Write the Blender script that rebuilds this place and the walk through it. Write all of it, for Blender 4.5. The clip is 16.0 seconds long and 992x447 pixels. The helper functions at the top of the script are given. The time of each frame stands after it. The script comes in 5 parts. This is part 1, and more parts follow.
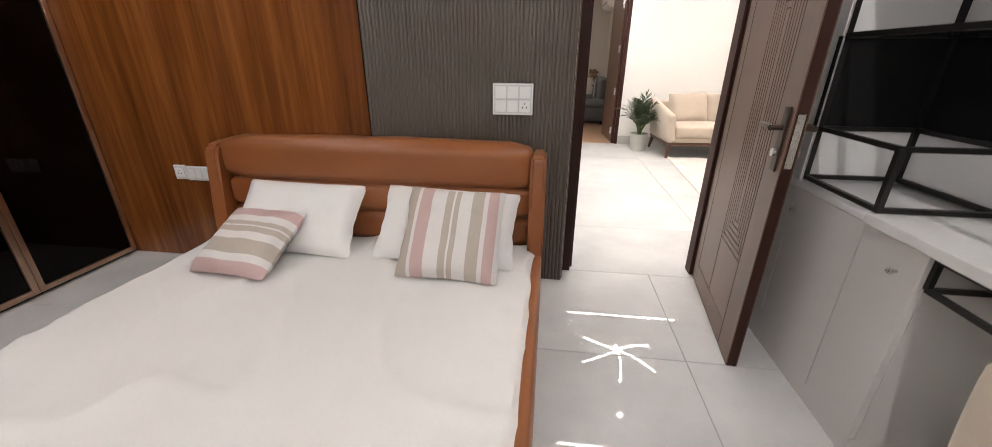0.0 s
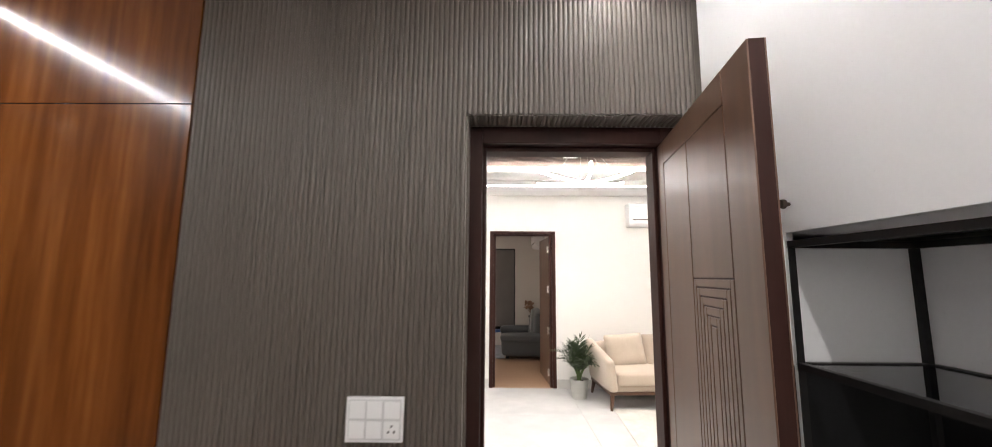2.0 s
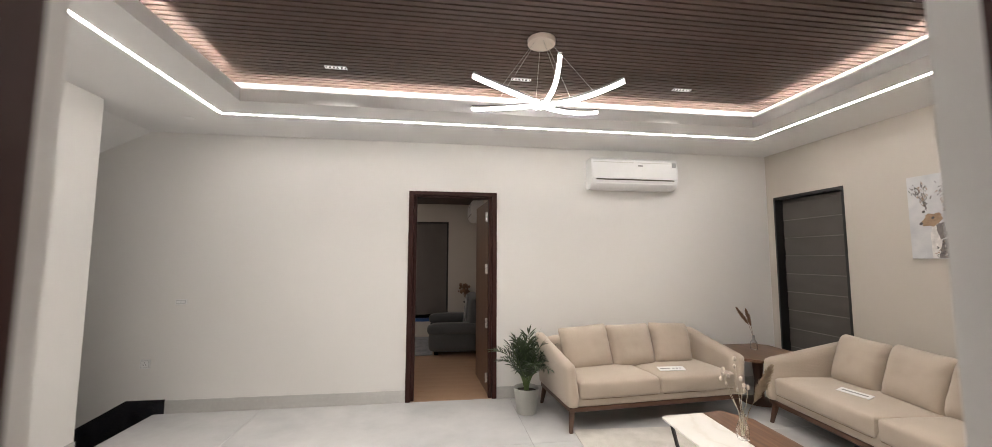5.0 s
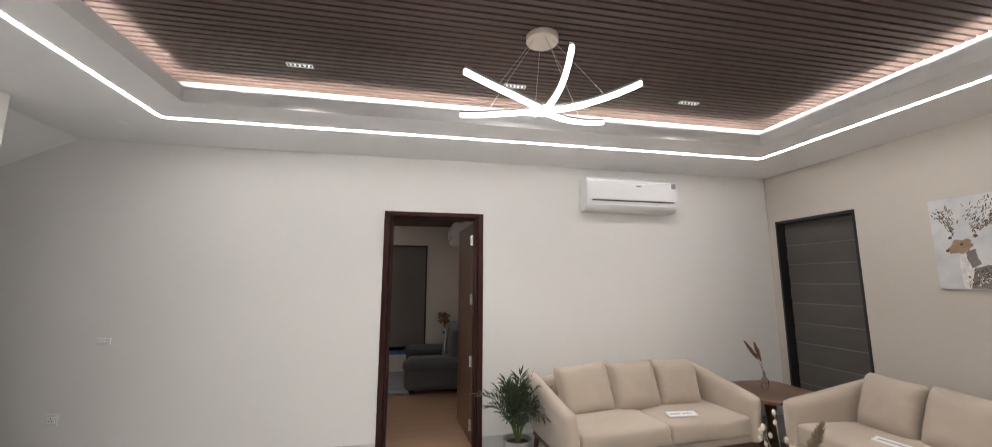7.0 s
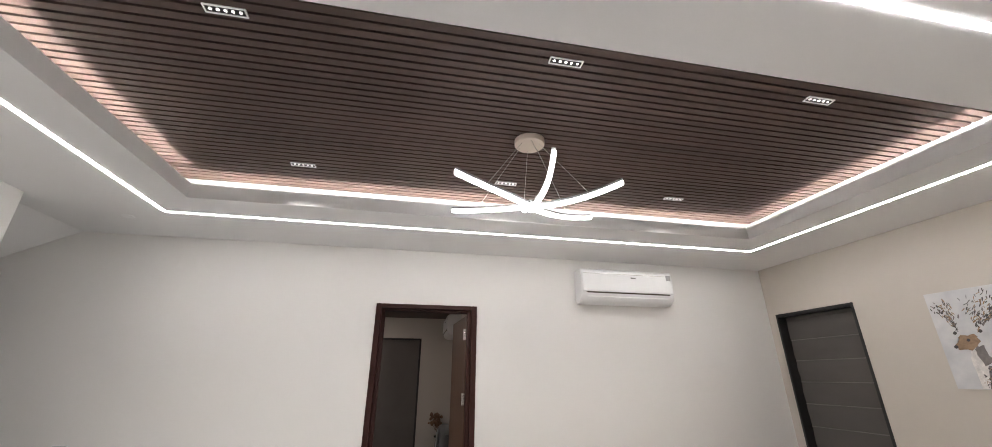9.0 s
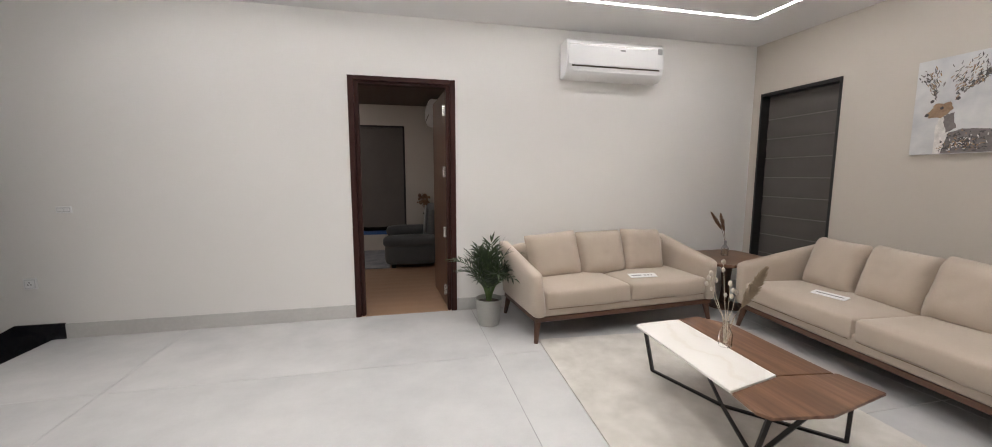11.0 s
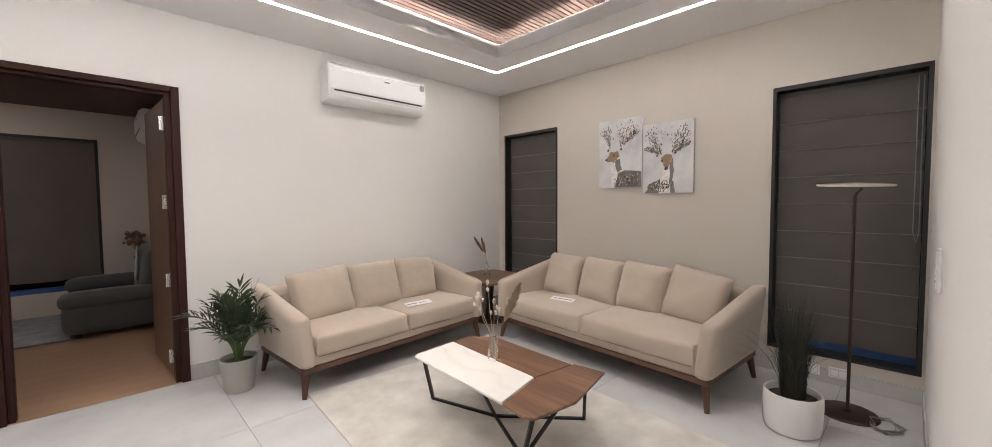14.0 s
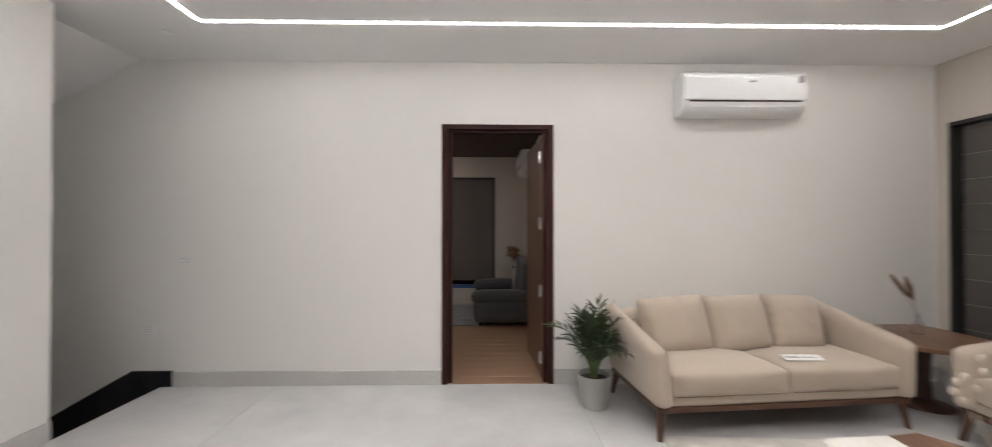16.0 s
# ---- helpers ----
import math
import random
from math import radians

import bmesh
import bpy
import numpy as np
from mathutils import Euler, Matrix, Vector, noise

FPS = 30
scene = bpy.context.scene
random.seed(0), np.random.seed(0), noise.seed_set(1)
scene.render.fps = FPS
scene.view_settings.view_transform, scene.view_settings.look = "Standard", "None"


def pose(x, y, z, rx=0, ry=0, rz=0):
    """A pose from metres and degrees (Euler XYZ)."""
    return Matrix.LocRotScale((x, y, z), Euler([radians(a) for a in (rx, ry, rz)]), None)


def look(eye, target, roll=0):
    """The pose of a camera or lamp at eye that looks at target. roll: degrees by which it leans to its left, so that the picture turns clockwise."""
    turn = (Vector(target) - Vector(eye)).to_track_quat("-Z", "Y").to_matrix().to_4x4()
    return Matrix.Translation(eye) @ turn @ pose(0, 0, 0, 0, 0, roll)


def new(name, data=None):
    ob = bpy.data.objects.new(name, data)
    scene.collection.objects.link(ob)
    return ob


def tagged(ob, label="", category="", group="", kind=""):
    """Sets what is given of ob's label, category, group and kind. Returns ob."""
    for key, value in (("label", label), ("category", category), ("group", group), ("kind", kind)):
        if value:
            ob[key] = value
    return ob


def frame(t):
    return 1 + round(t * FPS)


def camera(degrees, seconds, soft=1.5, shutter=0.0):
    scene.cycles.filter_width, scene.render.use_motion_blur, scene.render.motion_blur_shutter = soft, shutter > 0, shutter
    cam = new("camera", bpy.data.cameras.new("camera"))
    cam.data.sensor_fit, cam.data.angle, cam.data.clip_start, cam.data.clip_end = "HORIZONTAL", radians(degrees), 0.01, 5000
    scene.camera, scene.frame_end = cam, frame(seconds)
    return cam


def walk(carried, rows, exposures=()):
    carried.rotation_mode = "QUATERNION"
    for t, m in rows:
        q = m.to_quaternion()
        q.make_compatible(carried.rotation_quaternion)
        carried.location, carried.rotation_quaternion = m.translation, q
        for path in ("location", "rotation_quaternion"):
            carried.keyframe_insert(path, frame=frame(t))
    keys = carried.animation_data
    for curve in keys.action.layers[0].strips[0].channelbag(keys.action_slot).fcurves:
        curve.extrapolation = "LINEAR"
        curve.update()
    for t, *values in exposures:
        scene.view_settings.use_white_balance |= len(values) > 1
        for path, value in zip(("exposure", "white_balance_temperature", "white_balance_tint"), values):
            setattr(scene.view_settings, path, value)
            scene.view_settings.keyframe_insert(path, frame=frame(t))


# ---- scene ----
cam = camera(101.7, 16.0, soft=0.75, shutter=0.4)
PATH = [
    (0, (0.102, -0.023, 1.207), (-0.134, 1.812, 0.447), 0.3),
    (0.5, (0.142, 0.044, 1.321), (-0.099, 1.933, 0.708), 0.4),
    (1, (0.186, 0.208, 1.433), (-0.064, 2.185, 1.266), 0.2),
    (1.5, (0.24, 0.375, 1.495), (0.087, 2.369, 1.539), 0.4),
    (2, (0.343, 0.592, 1.51), (0.325, 2.575, 1.769), 0.4),
    (2.5, (0.432, 0.804, 1.487), (0.467, 2.774, 1.828), 1.1),
    (3, (0.464, 1.038, 1.423), (0.541, 3.0, 1.773), 1.2),
    (3.5, (0.451, 1.309, 1.415), (0.608, 3.273, 1.756), 0.4),
    (4, (0.504, 1.577, 1.43), (0.697, 3.55, 1.691), 0.3),
    (6.5, (0.53, 2.486, 1.456), (0.916, 4.443, 1.605), 0.1),
    (7, (0.505, 2.508, 1.498), (0.888, 4.45, 1.784), 0.1),
    (7.5, (0.503, 2.486, 1.549), (0.878, 4.396, 2.008), 0.2),
    (8, (0.527, 2.453, 1.59), (0.896, 4.328, 2.18), 0.3),
    (8.5, (0.546, 2.443, 1.575), (0.907, 4.281, 2.276), 0.3),
    (9, (0.559, 2.478, 1.52), (0.92, 4.313, 2.231), 0.2),
    (9.5, (0.57, 2.538, 1.392), (0.933, 4.403, 2.017), 0.2),
    (10, (0.583, 2.569, 1.28), (0.961, 4.523, 1.475), -0.1),
    (12.5, (0.738, 2.563, 1.31), (1.587, 4.339, 0.951), -0.2),
    (13, (0.725, 2.588, 1.302), (1.867, 4.204, 1.01), -0.3),
    (13.5, (0.701, 2.602, 1.303), (2.026, 4.087, 1.105), -0.4),
    (14, (0.707, 2.638, 1.294), (2.102, 4.068, 1.2), -0.4),
    (14.5, (0.729, 2.741, 1.282), (2.122, 4.175, 1.218), -0.2),
    (15, (0.704, 2.88, 1.296), (1.886, 4.493, 1.294), -0.2),
    (15.5, (0.611, 2.939, 1.315), (1.236, 4.839, 1.333), 0.0),
    (16, (0.594, 2.99, 1.296), (0.631, 4.99, 1.315), 0.0),
]
EXPOSURES = [(0, 0.95, 6850, 11), (2.5, 0.98, 6750, 10), (3.5, 1.06, 6900, 10), (4.0, 0.72, 6900, 10), (6.5, -0.02, 6500, 10), (8.0, 0.05, 6450, 10), (10.2, 0.06, 6450, 10), (12.5, -0.14, 6450, 10), (13.5, 0.1, 6600, 11), (14.5, 0.11, 6700, 13), (15.0, 0.12, 6720, 12), (15.5, 0.0, 6550, 10), (16.0, 0.0, 6500, 10)]
walk(cam, [(t, look(eye, target, roll)) for t, eye, target, roll in PATH], EXPOSURES)

# ---------------------------------------------------------------- world and exposure
world = bpy.data.worlds.new("night")
scene.world = world
world.use_nodes = True
world.node_tree.nodes["Background"].inputs[0].default_value = (0.05, 0.09, 0.2, 1)
world.node_tree.nodes["Background"].inputs[1].default_value = 0.05

# plan, in metres
Y_FAR = 6.345      # hall, wall with the second door
X_EAST = 4.392     # hall, wall with the pictures
X_WEST = -2.07     # hall, left wall up to the stairs
Y_SOUTH = 2.54     # hall side of the wall to the bedroom
Y_FLUTE = 2.07     # bedroom side of that wall
H_HALL = 2.67
H_BED = 2.70
X_WARD = -2.57
X_UNIT = 1.112
R2_RIGHT, R2_FAR, R2_LEFT, H_R2 = 1.25, 9.75, -2.2, 2.47

# ---------------------------------------------------------------- materials
def nodes_of(name):
    m = bpy.data.materials.new(name)
    m.use_nodes = True
    nt = m.node_tree
    return m, nt, nt.nodes["Principled BSDF"]


def coords(nt, stretch=(1, 1, 1)):
    tc = nt.nodes.new("ShaderNodeTexCoord")
    mp = nt.nodes.new("ShaderNodeMapping")
    mp.inputs["Scale"].default_value = stretch
    nt.links.new(tc.outputs["Object"], mp.inputs["Vector"])
    return mp.outputs["Vector"]


def noise_tex(nt, vec, scale, detail=4, rough=0.55):
    n = nt.nodes.new("ShaderNodeTexNoise")
    n.inputs["Scale"].default_value = scale
    n.inputs["Detail"].default_value = detail
    n.inputs["Roughness"].default_value = rough
    nt.links.new(vec, n.inputs["Vector"])
    return n.outputs["Fac"]


def ramp(nt, fac, stops, mode="LINEAR"):
    r = nt.nodes.new("ShaderNodeValToRGB")
    r.color_ramp.interpolation = mode
    els = r.color_ramp.elements
    while len(els) < len(stops):
        els.new(0.5)
    for e, (p, c) in zip(els, stops):
        e.position = p
        e.color = (*c, 1) if len(c) == 3 else c
    nt.links.new(fac, r.inputs["Fac"])
    return r.outputs["Color"]


def mixc(nt, fac, a, b, blend="MIX"):
    m = nt.nodes.new("ShaderNodeMix")
    m.data_type = "RGBA"
    m.blend_type = blend
    if isinstance(fac, (int, float)):
        m.inputs[0].default_value = fac
    else:
        nt.links.new(fac, m.inputs[0])
    for sock, v in ((m.inputs[6], a), (m.inputs[7], b)):
        if isinstance(v, tuple):
            sock.default_value = (*v, 1)
        else:
            nt.links.new(v, sock)
    return m.outputs[2]


def bumped(nt, p, height, strength, dist=0.002):
    b = nt.nodes.new("ShaderNodeBump")
    b.inputs["Strength"].default_value = strength
    b.inputs["Distance"].default_value = dist
    nt.links.new(height, b.inputs["Height"])
    nt.links.new(b.outputs["Normal"], p.inputs["Normal"])


def mapr(nt, fac, lo, hi):
    m = nt.nodes.new("ShaderNodeMapRange")
    m.inputs["To Min"].default_value = lo
    m.inputs["To Max"].default_value = hi
    nt.links.new(fac, m.inputs["Value"])
    return m.outputs["Result"]


def surface(name, a, b, rough=0.5, fine=60.0, coarse=1.6, bump=0.1, metal=0.0, coat=0.0, vary=0.06, stretch=(1, 1, 1), spec=0.5, sheen=0.0):
    """Two tones mixed at a coarse and a fine scale, with a little relief."""
    m, nt, p = nodes_of(name)
    v = coords(nt, stretch)
    big = noise_tex(nt, v, coarse, 3)
    small = noise_tex(nt, v, fine, 5)
    both = mixc(nt, 0.4, big, small)
    nt.links.new(ramp(nt, both, [(0.3, a), (0.7, b)]), p.inputs["Base Color"])
    nt.links.new(mapr(nt, small, max(rough - vary, 0.01), min(rough + vary, 1)), p.inputs["Roughness"])
    p.inputs["Metallic"].default_value = metal
    p.inputs["Coat Weight"].default_value = coat
    p.inputs["Coat Roughness"].default_value = 0.08
    p.inputs["Specular IOR Level"].default_value = spec
    p.inputs["Sheen Weight"].default_value = sheen
    if bump:
        bumped(nt, p, small, bump)
    return m


def timber(name, dark, mid, light, along="z", rough=0.35, coat=0.0, grain=26.0, spread=0.25, by_piece=0.0, spec=0.5):
    """Wood with grain drawn out along one axis."""
    m, nt, p = nodes_of(name)
    st = {"x": (0.06, 1, 1), "y": (1, 0.06, 1), "z": (1, 1, 0.05)}[along]
    v = coords(nt, st)
    lines = noise_tex(nt, v, grain, 6, 0.65)
    wide = noise_tex(nt, v, grain * 0.16, 3)
    col = ramp(nt, mixc(nt, 0.5, lines, wide), [(0.5 - spread, dark), (0.5, mid), (0.5 + spread, light)])
    if by_piece:
        info = nt.nodes.new("ShaderNodeObjectInfo")
        col = mixc(nt, mapr(nt, info.outputs["Random"], 0, by_piece), col, dark)
    nt.links.new(col, p.inputs["Base Color"])
    nt.links.new(mapr(nt, lines, rough - 0.06, rough + 0.08), p.inputs["Roughness"])
    p.inputs["Specular IOR Level"].default_value = spec
    p.inputs["Coat Weight"].default_value = coat
    p.inputs["Coat Roughness"].default_value = 0.12
    bumped(nt, p, lines, 0.08, 0.001)
    return m


def cloth(name, a, b, weave=900.0, bump=0.25, sheen=0.15, rough=0.9):
    m, nt, p = nodes_of(name)
    v = coords(nt)
    w1 = nt.nodes.new("ShaderNodeTexWave")
    w2 = nt.nodes.new("ShaderNodeTexWave")
    w2.bands_direction = "Z"
    for w in (w1, w2):
        w.inputs["Scale"].default_value = weave / 6.28
        w.inputs["Distortion"].default_value = 2.0
        nt.links.new(v, w.inputs["Vector"])
    big = noise_tex(nt, v, 3.0, 4)
    fine = noise_tex(nt, v, 220.0, 3)
    nt.links.new(ramp(nt, mixc(nt, 0.5, big, fine), [(0.3, a), (0.7, b)]), p.inputs["Base Color"])
    p.inputs["Roughness"].default_value = rough
    p.inputs["Sheen Weight"].default_value = sheen
    bumped(nt, p, mixc(nt, 0.5, mixc(nt, 0.5, w1.outputs["Fac"], w2.outputs["Fac"]), fine), bump, 0.0015)
    return m


def stripes(name, axis, stops):
    """Printed bands across a cushion; axis 0 or 1 of its generated space."""
    m, nt, p = nodes_of(name)
    tc = nt.nodes.new("ShaderNodeTexCoord")
    sep = nt.nodes.new("ShaderNodeSeparateXYZ")
    nt.links.new(tc.outputs["Generated"], sep.inputs[0])
    col = ramp(nt, sep.outputs[axis], stops, "CONSTANT")
    v = coords(nt)
    fine = noise_tex(nt, v, 260.0, 3)
    nt.links.new(mixc(nt, 0.22, col, ramp(nt, fine, [(0.3, (0.45, 0.42, 0.4)), (0.7, (0.95, 0.93, 0.9))]), "MULTIPLY"), p.inputs["Base Color"])
    p.inputs["Roughness"].default_value = 0.9
    bumped(nt, p, fine, 0.3)
    return m


def glow(name, colour, strength):
    m, nt, p = nodes_of(name)
    p.inputs["Base Color"].default_value = (0.8, 0.8, 0.8, 1)
    p.inputs["Emission Color"].default_value = (*colour, 1)
    p.inputs["Emission Strength"].default_value = strength
    return m


def glass(name, tint, rough=0.0):
    m, nt, p = nodes_of(name)
    p.inputs["Base Color"].default_value = (*tint, 1)
    p.inputs["Transmission Weight"].default_value = 1.0
    p.inputs["Roughness"].default_value = rough
    p.inputs["IOR"].default_value = 1.45
    return m


def tile_mat(name, a, b, c, rough):
    m, nt, p = nodes_of(name)
    info = nt.nodes.new("ShaderNodeObjectInfo")
    tc = nt.nodes.new("ShaderNodeTexCoord")
    add = nt.nodes.new("ShaderNodeVectorMath")
    add.operation = "ADD"
    scl = nt.nodes.new("ShaderNodeVectorMath")
    scl.operation = "SCALE"
    nt.links.new(info.outputs["Location"], scl.inputs[0])
    scl.inputs["Scale"].default_value = 3.7
    nt.links.new(tc.outputs["Object"], add.inputs[0])
    nt.links.new(scl.outputs[0], add.inputs[1])
    cloud = noise_tex(nt, add.outputs[0], 2.2, 6, 0.6)
    fine = noise_tex(nt, add.outputs[0], 90, 3)
    col = ramp(nt, cloud, [(0.3, a), (0.52, b), (0.72, c)])
    nt.links.new(mixc(nt, 0.06, col, fine, "MULTIPLY"), p.inputs["Base Color"])
    nt.links.new(mapr(nt, cloud, rough * 0.8, rough * 1.3), p.inputs["Roughness"])
    p.inputs["Specular IOR Level"].default_value = 0.38
    return m


PAINT = surface("wall_paint", (0.758, 0.742, 0.717), (0.793, 0.777, 0.751), 0.75, 140, 0.8, 0.05)
PAINT_EAST = surface("beige_paint", (0.56, 0.513, 0.455), (0.605, 0.557, 0.495), 0.6, 140, 0.8, 0.05)
PAINT_CEIL = surface("ceiling_paint", (0.76, 0.755, 0.75), (0.8, 0.795, 0.79), 0.8, 140, 0.8, 0.03)
PAINT_R2 = surface("second_room_paint", (0.55, 0.51, 0.47), (0.6, 0.56, 0.51), 0.8, 140, 0.8, 0.05)
TILE = tile_mat("polished_tile", (0.52, 0.52, 0.525), (0.585, 0.585, 0.585), (0.645, 0.64, 0.635), 0.014)
GROUT = surface("grout", (0.3, 0.3, 0.3), (0.38, 0.38, 0.38), 0.9)
SKIRT = surface("skirting_tile", (0.5, 0.49, 0.475), (0.58, 0.57, 0.55), 0.25, 40, 2.0, 0.02)
GRANITE = surface("black_granite", (0.006, 0.006, 0.008), (0.025, 0.025, 0.03), 0.22, 300, 4.0, 0.02)
SLAT = timber("ceiling_slat_wood", (0.038, 0.023, 0.018), (0.065, 0.04, 0.032), (0.1, 0.065, 0.051), "x", 0.72, 0, 40)
SLAT_BACK = surface("ceiling_slat_backing", (0.012, 0.009, 0.008), (0.02, 0.015, 0.013), 0.8)
FLUTE = surface("fluted_laminate", (0.101, 0.085, 0.072), (0.12, 0.101, 0.086), 0.42, 420, 2.2, 0.02, vary=0.03)
TEAK = timber("teak_veneer", (0.09, 0.025, 0.0065), (0.19, 0.058, 0.0135), (0.3, 0.105, 0.026), "z", 0.2, 0.6, 30, 0.17)
DOORWOOD = timber("door_veneer", (0.082, 0.041, 0.025), (0.13, 0.069, 0.043), (0.185, 0.104, 0.067), "z", 0.38, 0.1, 22)
FRAMEWOOD = timber("door_frame_wood", (0.016, 0.0055, 0.0042), (0.034, 0.011, 0.0082), (0.055, 0.0185, 0.0138), "z", 0.5, 0.0, 22, spec=0.22)
WALNUT = timber("walnut", (0.062, 0.027, 0.014), (0.15, 0.075, 0.042), (0.29, 0.165, 0.1), "y", 0.36, 0.1, 34, 0.19)
WALNUT_LEG = timber("walnut_leg", (0.045, 0.018, 0.01), (0.085, 0.038, 0.022), (0.13, 0.062, 0.037), "z", 0.4, 0.1, 24)
WALNUT_X = timber("walnut_rail", (0.05, 0.021, 0.012), (0.095, 0.044, 0.026), (0.14, 0.07, 0.042), "x", 0.4, 0.1, 24)
R2FLOOR = timber("second_room_planks", (0.26, 0.155, 0.095), (0.31, 0.195, 0.125), (0.36, 0.235, 0.155), "x", 0.42, 0, 12, by_piece=0.12)
R2CEIL = timber("second_room_ceiling_wood", (0.03, 0.014, 0.008), (0.055, 0.026, 0.014), (0.08, 0.04, 0.022), "y", 0.5, 0, 20)
LEATHER = surface("tan_leather", (0.235, 0.075, 0.022), (0.30, 0.10, 0.033), 0.4, 260, 3.0, 0.22, spec=0.5)
LINEN = cloth("white_linen", (0.76, 0.75, 0.745), (0.82, 0.81, 0.805), 1400, 0.12)
SHEET = cloth("bed_sheet_cotton", (0.73, 0.715, 0.70), (0.79, 0.775, 0.76), 1600, 0.1)
SOFA = cloth("sofa_fabric", (0.425, 0.355, 0.285), (0.495, 0.417, 0.342), 1100, 0.4, 0.25)
PIPING = cloth("sofa_seam", (0.2, 0.145, 0.095), (0.25, 0.18, 0.12), 1100, 0.3)
R2SOFA = cloth("grey_sofa_fabric", (0.06, 0.065, 0.068), (0.09, 0.095, 0.1), 900, 0.4, 0.2)
THROW = cloth("pale_throw", (0.4, 0.4, 0.4), (0.5, 0.5, 0.5), 700, 0.4)
RUG = surface("rug_wool", (0.42, 0.395, 0.355), (0.70, 0.67, 0.625), 0.95, 420, 5.5, 0.6, sheen=0.2)
R2RUG = surface("grey_shag", (0.14, 0.15, 0.17), (0.34, 0.35, 0.37), 0.95, 40, 6, 0.8)
MARBLE, _nt, _p = nodes_of("white_marble")
_v = coords(_nt)
_w = _nt.nodes.new("ShaderNodeTexWave")
_w.inputs["Scale"].default_value = 1.6
_w.inputs["Distortion"].default_value = 9.0
_w.inputs["Detail"].default_value = 4.0
_w.inputs["Detail Scale"].default_value = 1.6
_nt.links.new(_v, _w.inputs["Vector"])
_nt.links.new(ramp(_nt, _w.outputs["Fac"], [(0.0, (0.76, 0.725, 0.67)), (0.12, (0.79, 0.765, 0.72)), (1.0, (0.81, 0.785, 0.745))]), _p.inputs["Base Color"])
_p.inputs["Roughness"].default_value = 0.14
BLACK = surface("black_steel", (0.012, 0.011, 0.011), (0.022, 0.02, 0.02), 0.42, 200, 3, 0.05, metal=0.3)
BRONZE = surface("bronze_steel", (0.05, 0.034, 0.025), (0.075, 0.05, 0.038), 0.42, 200, 3, 0.03, metal=0.6)
CHROME = surface("brushed_nickel", (0.55, 0.53, 0.5), (0.66, 0.64, 0.61), 0.28, 200, 4, 0.03, metal=1.0)
COPPER = surface("copper_profile", (0.55, 0.37, 0.26), (0.66, 0.46, 0.34), 0.3, 200, 4, 0.02, metal=1.0)
GOLD = surface("champagne_metal", (0.66, 0.58, 0.5), (0.74, 0.65, 0.57), 0.35, 120, 4, 0.02, metal=0.4)
DARKGLASS = surface("smoked_glass", (0.0012, 0.0007, 0.0006), (0.002, 0.0012, 0.001), 0.03, 20, 1, 0.0, vary=0.01, spec=0.16)
SMOKE_SHELF = glass("smoked_shelf", (0.55, 0.56, 0.58))
LAM_GREY = surface("grey_laminate", (0.62, 0.6, 0.59), (0.67, 0.65, 0.64), 0.4, 90, 2, 0.03)
LAM_WHITE = surface("white_laminate", (0.78, 0.78, 0.79), (0.82, 0.82, 0.83), 0.3, 90, 2, 0.02)
LAM_BACK = surface("taupe_backing", (0.21, 0.194, 0.171), (0.25, 0.231, 0.204), 0.6, 90, 2, 0.04)
LAM_BLACK = surface("black_laminate", (0.007, 0.007, 0.0075), (0.012, 0.012, 0.0125), 0.45, 90, 2, 0.02, spec=0.25)
COUNTER = surface("white_worktop", (0.72, 0.72, 0.715), (0.77, 0.77, 0.765), 0.22, 50, 2, 0.02)
PLASTIC = surface("white_plastic", (0.78, 0.78, 0.78), (0.82, 0.82, 0.82), 0.3, 80, 2, 0.01)
PLASTIC_GREY = surface("grey_plastic", (0.2, 0.2, 0.2), (0.26, 0.26, 0.26), 0.4)
BLIND = cloth("blind_fabric", (0.09, 0.081, 0.074), (0.115, 0.104, 0.095), 900, 0.3, 0.05)
BATTEN = cloth("blind_batten_pocket", (0.16, 0.147, 0.136), (0.2, 0.184, 0.17), 900, 0.2, 0.05)
BLIND_R2 = cloth("second_room_blind_fabric", (0.115, 0.104, 0.098), (0.15, 0.136, 0.128), 900, 0.3, 0.05)
WINFRAME = surface("dark_window_frame", (0.012, 0.011, 0.011), (0.022, 0.02, 0.02), 0.45, 90, 2, 0.03)
RAIL_BLUE = surface("blue_rail_tone", (0.03, 0.085, 0.26), (0.05, 0.13, 0.35), 0.35, 60, 6, 0.1)
POT_GREY = surface("grey_pot", (0.36, 0.36, 0.335), (0.42, 0.42, 0.39), 0.55, 120, 4, 0.1)
POT_WHITE = surface("white_ceramic", (0.7, 0.69, 0.68), (0.75, 0.74, 0.73), 0.4, 90, 4, 0.03)
SOIL = surface("soil", (0.02, 0.015, 0.01), (0.06, 0.045, 0.03), 0.95, 60, 9, 0.8)
LEAF = surface("palm_leaf", (0.014, 0.026, 0.011), (0.05, 0.075, 0.03), 0.45, 40, 7, 0.1)
STEM = surface("palm_stem", (0.06, 0.11, 0.03), (0.12, 0.17, 0.06), 0.55, 60, 8, 0.1)
GRASS = surface("dark_grass", (0.012, 0.014, 0.009), (0.04, 0.038, 0.024), 0.6, 60, 8, 0.1)
DRIED = surface("dried_stem", (0.42, 0.36, 0.28), (0.58, 0.52, 0.43), 0.9, 80, 8, 0.2)
PAMPAS = surface("pampas_plume", (0.24, 0.18, 0.12), (0.42, 0.33, 0.24), 0.95, 90, 9, 0.5)
